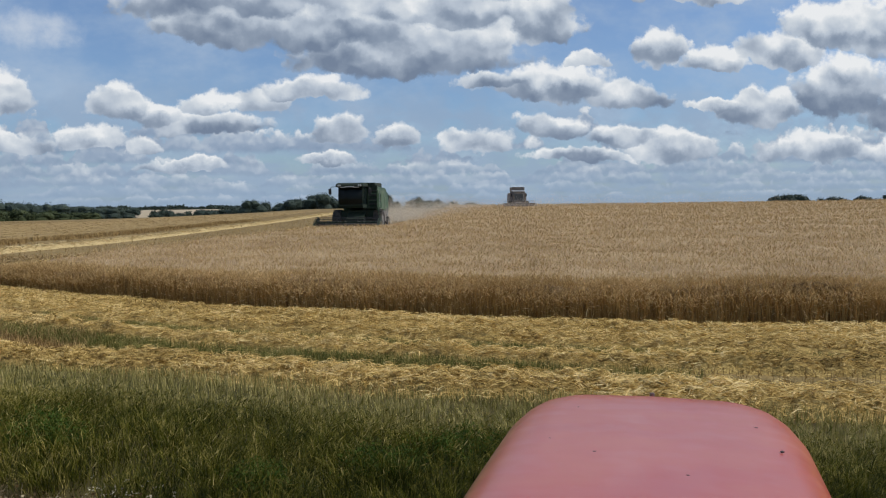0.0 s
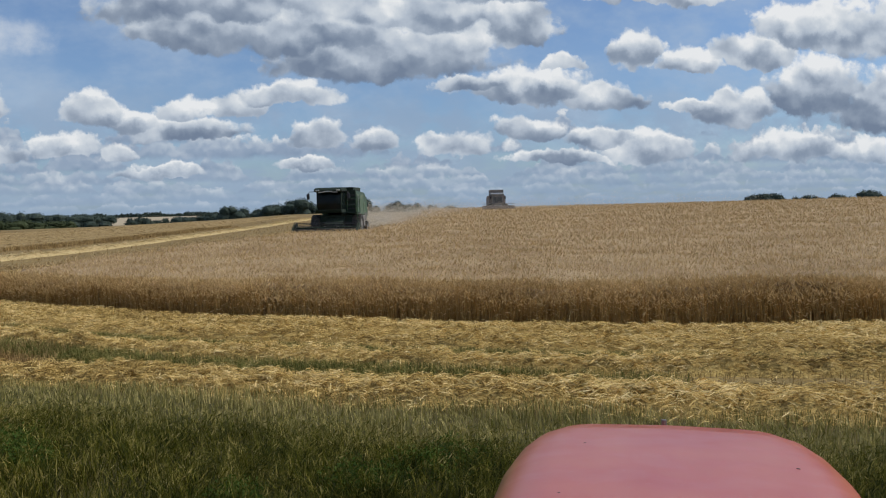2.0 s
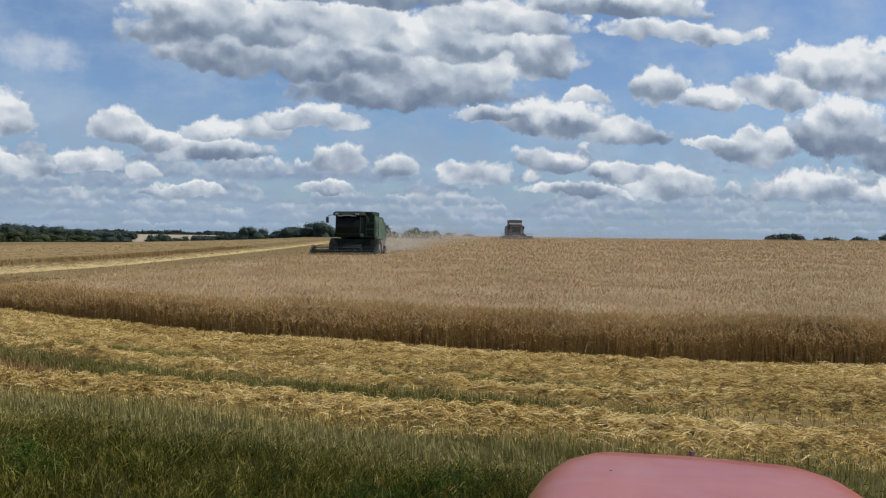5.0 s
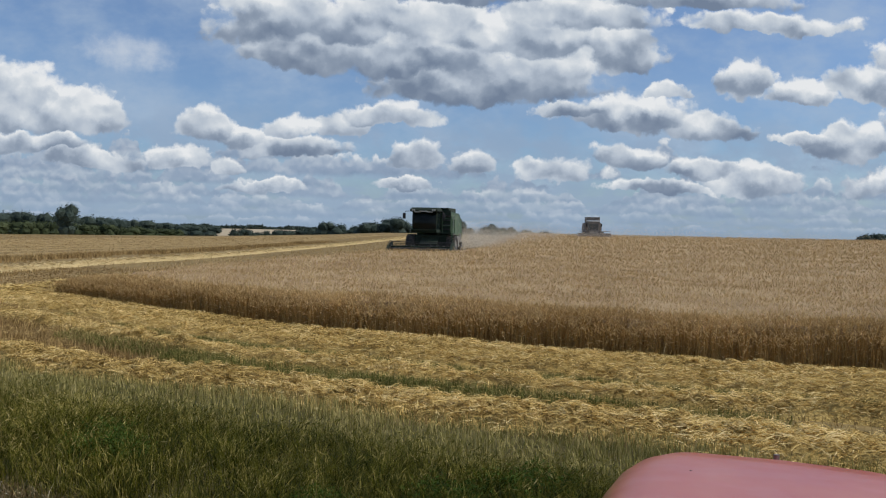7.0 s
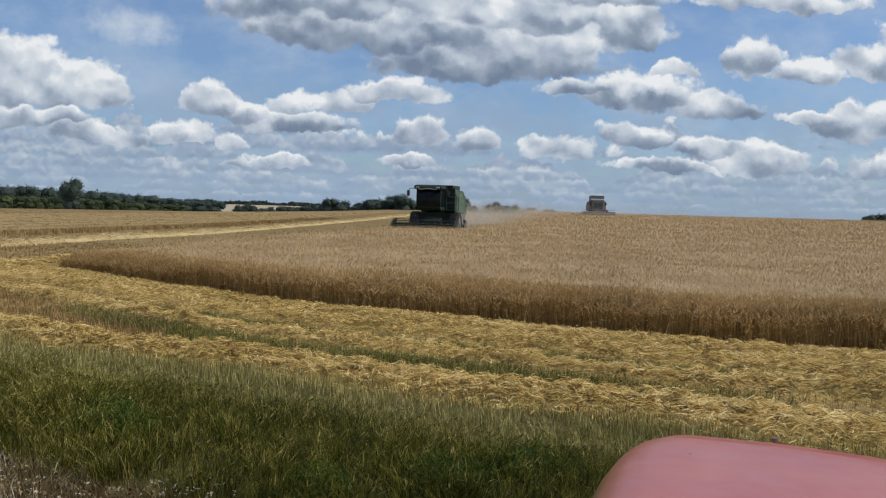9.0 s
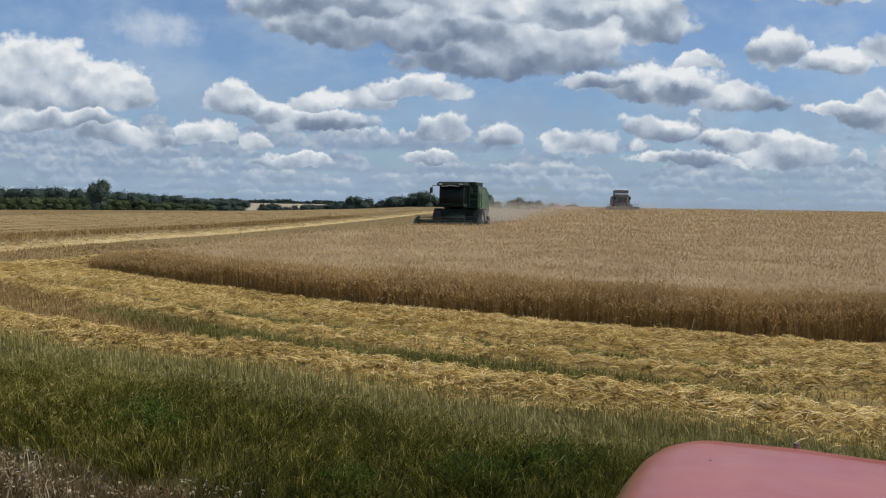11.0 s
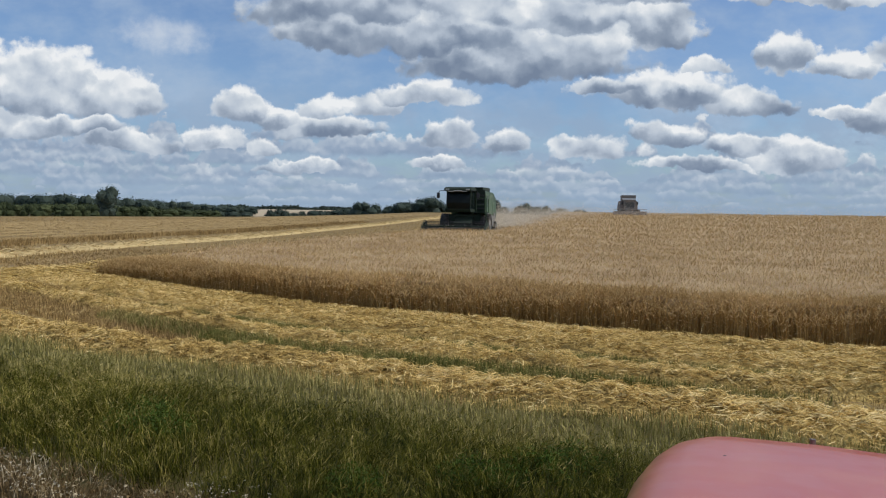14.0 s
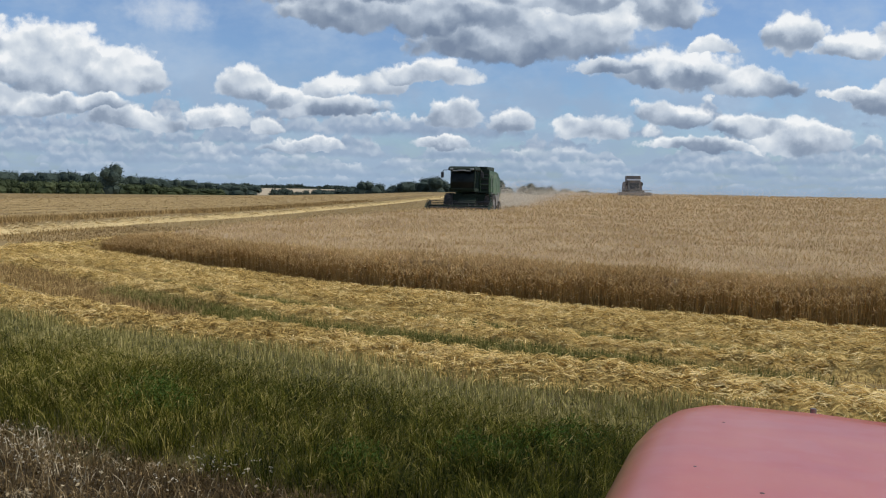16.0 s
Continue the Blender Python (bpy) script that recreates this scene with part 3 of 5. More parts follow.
    sets.append(ears(p, (0.09 + 0.08 * rng.rand(len(x))) * scale ** 0.45, (0.010 + 0.008 * rng.rand(len(x))) * scale, az, 0.15 + 0.8 * rng.rand(len(x)), rng))
    raw("ears", *join(*sets), M_EAR, crop)
    raw("ears", *join(*edge_sets), M_EAR_EDGE, crop)
    # bent and broken stalks at the foot of the cut face
    x, y = scatter(9000, -13, 12, 12, 30, rng, lambda x, y: (offs(x, y) > -0.25) & (offs(x, y) < 0.5))
    raw("broken_stalks", *blades(ground_points(x, y), 0.08 + 0.3 * rng.rand(len(x)) ** 2, np.full(len(x), 0.008), 0.15 + 0.3 * rng.rand(len(x)), rng), M_STRAW, crop)


build_crop()


# ---- straw and stubble ----
def straws(x, y, lift, rng, along, spread, length, width, tilt=0.35):
    """Loose straws lying at any slant, 2 triangles each."""
    n = len(x)
    a = along + (rng.rand(n) - 0.5) * spread
    s = (rng.rand(n) - 0.5) * 2 * tilt
    c = ground_points(x, y) + np.stack([x * 0, x * 0, lift], 1)
    L = (length * (0.5 + rng.rand(n)))[:, None] * 0.5
    t = np.stack([np.cos(a) * np.cos(s), np.sin(a) * np.cos(s), np.sin(s)], 1)
    w = np.stack([-np.sin(a), np.cos(a), (rng.rand(n) - 0.5) * 1.6], 1) * (width * 0.5)
    bend = np.stack([x * 0, x * 0, 0.03 * rng.rand(n)], 1)
    v = np.stack([c - t * L - w, c - t * L + w, c + bend + w, c + bend - w, c + t * L + w, c + t * L - w], 1).reshape(-1, 3)
    k = (np.arange(n) * 6)[:, None, None]
    return v, (k + np.array([[0, 1, 2], [0, 2, 3], [3, 2, 4], [3, 4, 5]])).reshape(-1, 3)


def windrow(name, label, line, half, high, count, seed, length=0.19, width=0.0085, spread=2.6, step=0.11, tone=0):
    """A swath of straw along a line of (x, y): a heaped bed under a loose cover of straws."""
    rng = np.random.RandomState(seed)
    line = np.asarray(line, float)
    seg = np.hypot(*np.diff(line, axis=0).T)
    s = np.concatenate([[0], np.cumsum(seg)])
    su = np.arange(0, s[-1], step)
    kern = max(1, int(1.5 / step))
    pad = lambda q: np.convolve(np.pad(q, kern, mode="reflect", reflect_type="odd"), np.ones(2 * kern + 1) / (2 * kern + 1), "valid")
    cx, cy = pad(np.interp(su, s, line[:, 0])), pad(np.interp(su, s, line[:, 1]))
    tx, ty = np.gradient(cx), np.gradient(cy)
    ln = np.hypot(tx, ty)
    nx, ny = -ty / ln, tx / ln
    m = 19
    wv = np.linspace(-1, 1, m)
    hw = half * (1 + 0.14 * vnoise(su, su * 0 + seed, 0.5, seed) + 0.14 * vnoise(su, su * 0 + seed, 1.6, seed + 1))
    X = cx[:, None] + nx[:, None] * wv * hw[:, None]
    Y = cy[:, None] + ny[:, None] * wv * hw[:, None]
    prof = (1 - wv ** 2) ** 0.8
    body = lambda X, Y, pr: pr * high * (0.75 + 0.16 * vnoise(X, Y, 1.3, seed + 2) + 0.28 * vnoise(X, Y, 3.3, seed + 3) + 0.42 * vnoise(X, Y, 7.5, seed + 9))
    Z = land(X, Y) + body(X, Y, prof[None, :]) - 0.02
    n = len(su)
    i, j = np.meshgrid(np.arange(n - 1), np.arange(m - 1), indexing="ij")
    f = np.stack([i * m + j, (i + 1) * m + j, (i + 1) * m + j + 1, i * m + j + 1], -1).reshape(-1, 4)[:, ::-1]
    row = thing(name, label, "straw", kind="stuff")
    raw("straw_bed", np.stack([X, Y, Z], -1).reshape(-1, 3), f, M_SOIL, row, flat=False).data.materials[0] = (M_STRAWBED, M_PALEBED, M_FADEDBED)[tone]
    k = rng.randint(0, n, count)
    o = np.clip(rng.randn(count) * 0.44, -1.1, 1.1)
    x, y = cx[k] + nx[k] * o * hw[k] + (rng.rand(count) - 0.5) * step, cy[k] + ny[k] * o * hw[k] + (rng.rand(count) - 0.5) * step
    lift = np.maximum(body(x, y, np.maximum(0, 1 - np.minimum(1, np.abs(o)) ** 2) ** 0.8), 0) + 0.01 + 0.06 * rng.rand(count)
    raw("loose_straw", *straws(x, y, lift, rng, np.arctan2(ty[k], tx[k]), spread, length, width), (M_STRAW, M_PALE, M_FADED)[tone], row)


def bed_build(n):
    pos = n.add("ShaderNodeNewGeometry").outputs["Position"]
    a = n.noise(pos, 22.0, 4.0, 0.7).outputs["Fac"]
    b = n.noise(pos, 1.2, 3.0).outputs["Fac"]
    f = n.m("ADD", n.m("MULTIPLY_ADD", a, 1.4, -0.2), n.m("MULTIPLY_ADD", b, 0.5, -0.25), clamp=True)
    return surface(n, n.ramp(f, [(.2, (.14, .088, .025)), (.5, (.41, .285, .092)), (.9, (.66, .49, .19))]), 0.9, bump=a, strength=0.9, dist=0.05, spec=0.15)


M_STRAWBED = material("matted straw", bed_build)


def pale_bed_build(n):
    pos = n.add("ShaderNodeNewGeometry").outputs["Position"]
    a = n.noise(pos, 9.0, 4.0, 0.7).outputs["Fac"]
    return surface(n, n.ramp(a, [(.25, (.36, .26, .11)), (.5, (.52, .40, .20)), (.8, (.66, .53, .30))]), 0.9, bump=a, strength=0.7, dist=0.05, spec=0.15)


M_PALEBED = material("pale matted straw", pale_bed_build)


def faded_bed_build(n):
    pos = n.add("ShaderNodeNewGeometry").outputs["Position"]
    a = n.noise(pos, 9.0, 4.0, 0.7).outputs["Fac"]
    return surface(n, n.ramp(a, [(.25, (.17, .11, .05)), (.5, (.31, .22, .10)), (.8, (.44, .33, .17))]), 0.9, bump=a, strength=0.7, dist=0.05, spec=0.15)


M_FADEDBED = material("faded matted straw", faded_bed_build)

XS = np.arange(-15.5, 12.6, 0.5)


def along_edge(o):
    return [(x, float(edge(x)) - (o(x) if callable(o) else o)) for x in XS]


LABEL_STRAW = "golden straw swath lying on the stubble along the crop"
windrow("straw_windrow", LABEL_STRAW, along_edge(1.05), 0.85, 0.13, 31000, 41, 0.15, 0.0086)
windrow("straw_windrow", LABEL_STRAW, along_edge(2.65), 0.80, 0.17, 31000, 42, 0.15, 0.0086)
windrow("straw_windrow", LABEL_STRAW, along_edge(lambda x: 4.75 - 0.03 * x), 0.52, 0.20, 24000, 43, 0.15, 0.0078)
windrow("straw_windrow", "thick golden straw swath next to the green verge", along_edge(lambda x: 7.05 + 1.1 * float(shift(x))), 0.72, 0.19, 40000, 44, 0.15, 0.0084)
windrow("straw_windrow", "pale straw swath running up the field", [(-21, 24), (-21.2, 30), (-20.3, 38), (-19.2, 47), (-16.1, 59.5), (-11, 84.5), (-6.1, 104), (3, 150)], 0.72, 0.26, 15000, 45, 0.30, 0.021, 3.6, 0.3, 1)
windrow("straw_windrow", "pale straw swath beside the standing crop", [(-14.8, 22), (-14.2, 28), (-13.4, 34), (-11.2, 43), (-6.8, 56), (-1, 75), (8, 110)], 1.5, 0.14, 11000, 46, 0.3, 0.02, 3.6, 0.3)
for k in range(10):
    windrow("straw_windrow", "faded straw swath on far stubble", [(-30 - 4.6 * k, 34), (-31 - 4.4 * k, 50 + 2 * k), (-26 - 4.1 * k, 78), (-18 - 3.7 * k, 112), (-4 - 3.3 * k, 165)], 0.42, 0.14, 1600, 50 + k, 0.4, 0.022, 3.6, 0.5, 2)


def build_stubble():
    rng = np.random.RandomState(61)
    st = thing("stubble", "short cut stubble stalks, brown and greenish", "stubble", kind="stuff")
    x, y = band(28000, -16, 12, 0.1, 8.0, rng, False)
    raw("stubble_stalks", *blades(ground_points(x, y), 0.05 + 0.10 * rng.rand(len(x)), np.full(len(x), 0.009), 0.08 * rng.rand(len(x)), rng), M_STUBBLE, st)
    x, y = band(22000, -16, -4.5, 3.9, 7.4, rng, False)
    raw("tall_stubble", *blades(ground_points(x, y), 0.07 + 0.14 * rng.rand(len(x)), np.full(len(x), 0.010), 0.10 * rng.rand(len(x)), rng), M_STUBBLE, st)
    x, y = band(46000, -16, 9, 7.5, 9.9, rng, True)
    raw("green_stubble", *blades(ground_points(x, y), (0.05 + 0.16 * rng.rand(len(x))) * (0.8 + 0.4 * vnoise(x, y, 1.5, 26)), np.full(len(x), 0.009), 0.10 * rng.rand(len(x)), rng), M_STUB_GREEN, st)
    x, y = band(36000, -7.5, 10, 5.25, 6.5, rng, False)
    ok = vnoise(x, y, 0.5, 12) + 0.6 * rng.rand(len(x)) > 0.1 + 0.10 * np.maximum(x, 0)
    x, y = x[ok], y[ok]
    raw("green_regrowth", *blades(ground_points(x, y), 0.06 + 0.14 * rng.rand(len(x)), np.full(len(x), 0.008), 0.12 * rng.rand(len(x)), rng), M_REGROW, st)
    x, y = band(30000, -9, 12, 3.65, 4.25, rng, False)
    ok = vnoise(x, y, 0.4, 27) > -0.45
    x, y = x[ok], y[ok]
    raw("green_regrowth", *blades(ground_points(x, y), 0.06 + 0.12 * rng.rand(len(x)), np.full(len(x), 0.008), 0.12 * rng.rand(len(x)), rng), M_REGROW, st)
    x, y = band(16000, -16, 12, 0.0, 8.0, rng, False)
    raw("scattered_straw", *straws(x, y, 0.02 + 0.08 * rng.rand(len(x)), rng, 2.6, 6.0, 0.16, 0.007), M_STRAW, st)
    # cut land round the crop's corner
    x, y = scatter(40000, -26, -6, 19, 44, rng, lambda x, y: ~in_crop(x, y, -0.1) & (offs(x, y) < 0.4) & (rng.rand(len(x)) < 26 / y))
    raw("corner_stubble", *blades(ground_points(x, y), 0.05 + 0.12 * rng.rand(len(x)), 0.008 + 0.0004 * y, 0.10 * rng.rand(len(x)), rng), M_STUBBLE, st)
    x, y = scatter(16000, -17.5, -6, 19, 44, rng, lambda x, y: ~in_crop(x, y, 0.0) & (offs(x, y) < 0.5))
    raw("corner_straw", *straws(x, y, 0.03 + 0.08 * rng.rand(len(x)), rng, 1.9, 2.5, 0.22, 0.012), M_FADED, st)
    # coarser stalks on the far cut land
    x, y = scatter(70000, -75, 4, 26, 150, rng, lambda x, y: ~in_crop(x, y, -0.3) & (np.abs(np.degrees(np.arctan2(x, y)) + 14) < 19) & (rng.rand(len(x)) < 45 / y))
    raw("far_stubble", *blades(ground_points(x, y), 0.04 + 0.06 * rng.rand(len(x)), 0.018 + 0.0004 * y, 0.10 * rng.rand(len(x)), rng), M_STUBBLE, st)


build_stubble()


def build_weed_strip():
    """An uncut line of brown weeds and stalks across the far stubble."""
    rng = np.random.RandomState(63)
    st = thing("weed_strip", "uncut strip of brown weeds on the stubble", "weeds", kind="stuff")
    n = 15000
    s = rng.rand(n)
    x = np.interp(s, [0, .25, .5, 1], [-27.0, -24.2, -20, -12.5]) + rng.randn(n) * 1.1
    y = np.interp(s, [0, .25, .5, 1], [44, 60.5, 78, 112]) + rng.randn(n) * 0.7
    ok = vnoise(x, y, 0.5, 13) + 0.4 * rng.rand(n) > -0.1
    x, y = x[ok], y[ok]
    raw("weeds", *blades(ground_points(x, y), 0.12 + 0.26 * rng.rand(len(x)), np.full(len(x), 0.035), 0.15 * rng.rand(len(x)), rng), M_STUBBLE, st)


build_weed_strip()


# ---- verge ----
def build_verge():
    rng = np.random.RandomState(71)
    g = thing("verge_grass", "rank green grass verge with yellowing seed heads", "grass", kind="stuff")
    keep = lambda x, y: (offs(x, y) - shift(x) + 0.35 * vnoise(x, y, 0.7, 14) > 9.3) & (roadside(x, y) + 0.2 * vnoise(x, y, 0.9, 15) < 0) & (np.degrees(np.arctan2(x, y)) > -36) & (np.degrees(np.arctan2(x, y)) < 44)
    cx, cy = scatter(17000, -11, 8, 3.0, 16, rng, keep)
    k = np.repeat(np.arange(len(cx)), rng.randint(9, 38, len(cx)))
    q, a = 0.15 * np.sqrt(rng.rand(len(k))), rng.rand(len(k)) * 2 * np.pi
    x, y = cx[k] + q * np.cos(a), cy[k] + q * np.sin(a)
    size = (0.62 + 0.75 * rng.rand(len(cx)))[k]
    tuft = 0.5 + 0.5 * vnoise(x, y, 1.6, 16)
    o = offs(x, y) - shift(x)
    h = (0.05 + 0.12 * rng.rand(len(x)) + 0.09 * tuft + 0.06 * vnoise(x, y, 5.0, 20)) * (0.75 + 0.35 * smooth(9.3, 10.6, o)) * size * (1 + 0.3 * smooth(-2.4, -0.6, roadside(x, y)))
    lean = (0.07 + 0.30 * rng.rand(len(x)) ** 1.1) * size
    az = a + (rng.rand(len(x)) - 0.5) * 1.6 + 0.7 * vnoise(x, y, 1.1, 17)
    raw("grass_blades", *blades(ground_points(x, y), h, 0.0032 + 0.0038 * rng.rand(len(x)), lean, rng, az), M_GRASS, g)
    x, y = scatter(120000, -11, 8, 3.0, 16, rng, keep)
    ok = rng.rand(len(x)) < 0.42 + 0.5 * vnoise(x, y, 0.8, 18)
    x, y = x[ok], y[ok]
    h = 0.10 + 0.20 * rng.rand(len(x))
    lean = 0.05 + 0.28 * rng.rand(len(x))
    az = 0.6 + 2.0 * vnoise(x, y, 1.1, 17) + (rng.rand(len(x)) - 0.5) * 4.5
    p = ground_points(x, y)
    sv = blades(p, h, np.full(len(x), 0.004), lean, rng, az)
    tip = p + np.stack([np.cos(az) * lean, np.sin(az) * lean, h], 1)
    ev = ears(tip - np.array([0, 0, 0.03]), 0.05 + 0.06 * rng.rand(len(x)), np.full(len(x), 0.011), az, 0.5 + 0.9 * rng.rand(len(x)), rng)
    raw("seed_heads", *join(sv, ev), M_SEED, g)


build_verge()


def leaf_quads(c, size, rng, up=0.5):
    """Small leaves, each a pointed quad of 2 triangles, at any slant."""
    n = len(c)
    a = rng.rand(n) * 2 * np.pi
    s = (rng.rand(n) - 0.3) * up * 2
    t = np.stack([np.cos(a) * np.cos(s), np.sin(a) * np.cos(s), np.sin(s)], 1)
    w = np.cross(t, rng.randn(n, 3))
    w /= np.linalg.norm(w, axis=1)[:, None] + 1e-6
    L = (size * (0.6 + 0.8 * rng.rand(n)))[:, None]
    v = np.stack([c, c + t * L * 0.5 + w * L * 0.3, c + t * L, c + t * L * 0.5 - w * L * 0.3], 1).reshape(-1, 3)
    k = (np.arange(n) * 4)[:, None, None]
    return v, (k + np.array([[0, 1, 2], [0, 2, 3]])).reshape(-1, 3)


def build_weed(x, y, r, high, seed, mat=None):
    rng = np.random.RandomState(seed)
    w = thing("weed_clump", "bright green leafy weed growing in the verge grass", "weed", (x, y, float(land(x, y))), group="verge weeds", kind="")
    n = 26
    a = rng.rand(n) * 2 * np.pi
    q = r * np.sqrt(rng.rand(n))
    p = np.stack([np.cos(a) * q, np.sin(a) * q, q * 0], 1)
    h = high * (0.6 + 0.5 * rng.rand(n)) * (1 - 0.4 * q / r)
    tagged(raw("stems", *blades(p, h, np.full(n, 0.008), 0.10 * rng.rand(n), rng), M_WEED, w), kind="stuff")
    k = rng.randint(0, n, 1500)
    f = rng.rand(1500)
    c = p[k] + np.stack([rng.randn(1500) * 0.07, rng.randn(1500) * 0.07, h[k] * f], 1)
    c[:, 2] = np.maximum(c[:, 2], 0.02)
    tagged(raw("leaves", *leaf_quads(c, 0.022 + 0.025 * (1 - f), rng), mat or M_WEED, w), kind="stuff")


for k, (wx, wy, wr, wh) in enumerate([(-3.2, 8.6, .38, .40), (-2.9, 8.3, .3, .34), (0.9, 7.2, .45, .34), (1.3, 7.5, .35, .3), (0.3, 6.9, .35, .35), (-0.7, 6.8, .3, .3)]):
    build_weed(wx, wy, wr, wh, 80 + k)


def build_shoulder():
    rng = np.random.RandomState(91)
    g = thing("roadside_plants", "dry brown roadside plants with pale seed tufts", "plants", kind="stuff")
    keep = lambda x, y: (roadside(x, y) + 0.2 * vnoise(x, y, 0.9, 15) > 0) & (y > 3.2) & (np.degrees(np.arctan2(x, y)) > -45)
    x, y = scatter(80000, -8, 3, 3.2, 12, rng, keep)
    h = 0.04 + 0.18 * rng.rand(len(x)) ** 1.5 + 0.05 * vnoise(x, y, 1.4, 19)
    p = ground_points(x, y)
    raw("dry_stems", *blades(p, h, np.full(len(x), 0.006), 0.04 + 0.20 * rng.rand(len(x)), rng), M_DRY, g)
    k = rng.rand(len(x)) < 0.5
    raw("dry_leaves", *leaf_quads(p[k] + np.stack([h[k] * 0, h[k] * 0, h[k] * rng.rand(k.sum())], 1), np.full(k.sum(), 0.035), rng), M_DRY, g)
    x, y = scatter(7000, -6, 2, 4, 10, rng, lambda x, y: (np.abs(roadside(x, y) - 0.35) < 0.25 + 0.3 * vnoise(x, y, 0.6, 23)) & (vnoise(x, y, 1.2, 24) > -0.1))
    c = ground_points(x, y, 0.0) + np.stack([x * 0, x * 0, 0.10 + 0.2 * rng.rand(len(x))], 1)
    c = np.repeat(c, 4, 0) + rng.randn(len(c) * 4, 3) * 0.008
    raw("pale_tufts", *leaf_quads(c, np.full(len(c), 0.016), rng), M_PETAL, g)


build_shoulder()


# ---- trees ----
def crown_mesh(name, blobs, leaf, per, seed, mat, parent):
    """Leafy clumps: leaves over several uneven blobs (x, y, z, rx, rz), with a dark inner bough mass."""
    rng = np.random.RandomState(seed)
    sets = []
    for bx, by, bz, rx, rz in blobs:
        n = int(per * (rx * rx) ** 0.6) + 30
        u = rng.randn(n, 3)
        u /= np.linalg.norm(u, axis=1)[:, None]
        r = (0.80 + 0.22 * rng.rand(n)) * (1 + 0.18 * vnoise(u[:, 0] * 3 + seed, u[:, 1] * 3 + u[:, 2] * 2, 1.0, seed % 97))
        c = np.array([bx, by, bz]) + u * r[:, None] * np.array([rx, rx, rz])
        sets.append(leaf_quads(c, leaf * (0.7 + 0.7 * rng.rand(n)), rng, 1.0))
    ob = raw(name, *join(*sets), mat, parent)
    return ob


def inner_mass(blobs, parent, mat, seed):
    bm = bmesh.new()
    for bx, by, bz, rx, rz in blobs:
        r = bmesh.ops.create_icosphere(bm, subdivisions=2, radius=1.0)
        for v in r["verts"]:
            k = 0.80 + 0.30 * noise.noise(v.co * 2.2 + Vector((bx + seed, by, bz)))
            v.co = Vector((bx + v.co.x * rx * k, by + v.co.y * rx * k, bz + v.co.z * rz * k))
    return part("inner_bough_mass", bm, mat, parent)


def tree(x, y, high, wide, seed, base=0.25, lobes=7, leaf=0.5, mat=None):
    rng = random.Random(seed)
    t = thing("tree", "dark green broadleaf tree beyond the field", "tree", (x, y, float(land(x, y)) - 0.1), rng.uniform(0, 360), "trees beyond the field")
    bm = bmesh.new()
    r0 = high * 0.028
    bmesh.ops.create_cone(bm, cap_ends=True, segments=8, radius1=r0, radius2=r0 * 0.35, depth=high * 0.8, matrix=Matrix.Translation((0, 0, high * 0.4)))
    for k in range(5):
        a = k * 1.3 + rng.random()
        m = Matrix.Translation((0, 0, high * (0.32 + 0.07 * k))) @ Matrix.Rotation(a, 4, "Z") @ Matrix.Rotation(0.9, 4, "Y") @ Matrix.Translation((0, 0, wide * 0.2))
        bmesh.ops.create_cone(bm, cap_ends=True, segments=6, radius1=r0 * 0.45, radius2=r0 * 0.12, depth=wide * 0.42, matrix=m)
    part("trunk", bm, M_BARK, t)
    blobs = []
    for k in range(lobes):
        a, q = rng.uniform(0, 6.28), wide * 0.5 * rng.uniform(0.1, 0.62)
        f = rng.uniform(base + 0.12, 0.84)
        rr = wide * rng.uniform(0.20, 0.32) * (1.15 - 0.5 * abs(f - 0.5))
        blobs.append((math.cos(a) * q, math.sin(a) * q, high * f, rr, min(rr * rng.uniform(0.8, 1.1), high * (1 - f) * 1.05 + 0.3)))
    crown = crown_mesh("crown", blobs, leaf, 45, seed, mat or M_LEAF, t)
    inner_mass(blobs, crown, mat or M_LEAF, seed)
    return t


def at(px, dist):
    """A place at that distance, in the direction px hundredths across."""
    return dist * (px - 784) / 1417 / math.hypot(1, (px - 784) / 1417), dist / math.hypot(1, (px - 784) / 1417)


def row_of_trees(rows, seed):
    for k, (px, dist, up, wide) in enumerate(rows):
        x, y = at(px, dist)
        high = 2.4 + up / 1417 * dist - float(land(x, y))
        tree(x, y, high, wide * 1.1, seed + k, 0.06, 10, 0.48)


# direction, distance, how high the top stands over eye level (in 1417ths), width
row_of_trees([(182, 330, 40, 9.5), (640, 420, 20, 13), (658, 430, 17, 9), (622, 440, 11, 9), (700, 430, 20, 12), (715, 445, 22, 10), (738, 440, 28, 14), (756, 430, 32, 13), (772, 450, 26, 9),
              (680, 440, 15, 9), (606, 450, 8, 8), (590, 455, 5, 9), (572, 455, 3, 9), (554, 460, 4, 9), (474, 330, 3, 4), (488, 335, 5, 4.5), (500, 333, 4, 4.5), (518, 340, 2, 3.5), (532, 335, 5, 3)], 200)
row_of_trees([(797, 430, 22, 10), (820, 440, 18, 10), (842, 440, 22, 10), (868, 430, 29, 9), (886, 450, 16, 8), (908, 450, 20, 10), (928, 445, 22, 11), (948, 450, 20, 10), (964, 455, 17, 10), (990, 470, 13, 9), (1020, 470, 12, 9),
              (1603, 450, 15, 9), (1618, 452, 16, 9), (1632, 450, 17, 10), (1648, 452, 16, 9), (1660, 455, 13, 7), (1700, 460, 11, 7), (1716, 455, 15, 8), (1740, 460, 11, 9), (1775, 455, 13, 7), (1800, 460, 11, 9), (1845, 450, 18, 9), (1868, 455, 15, 9)], 260)


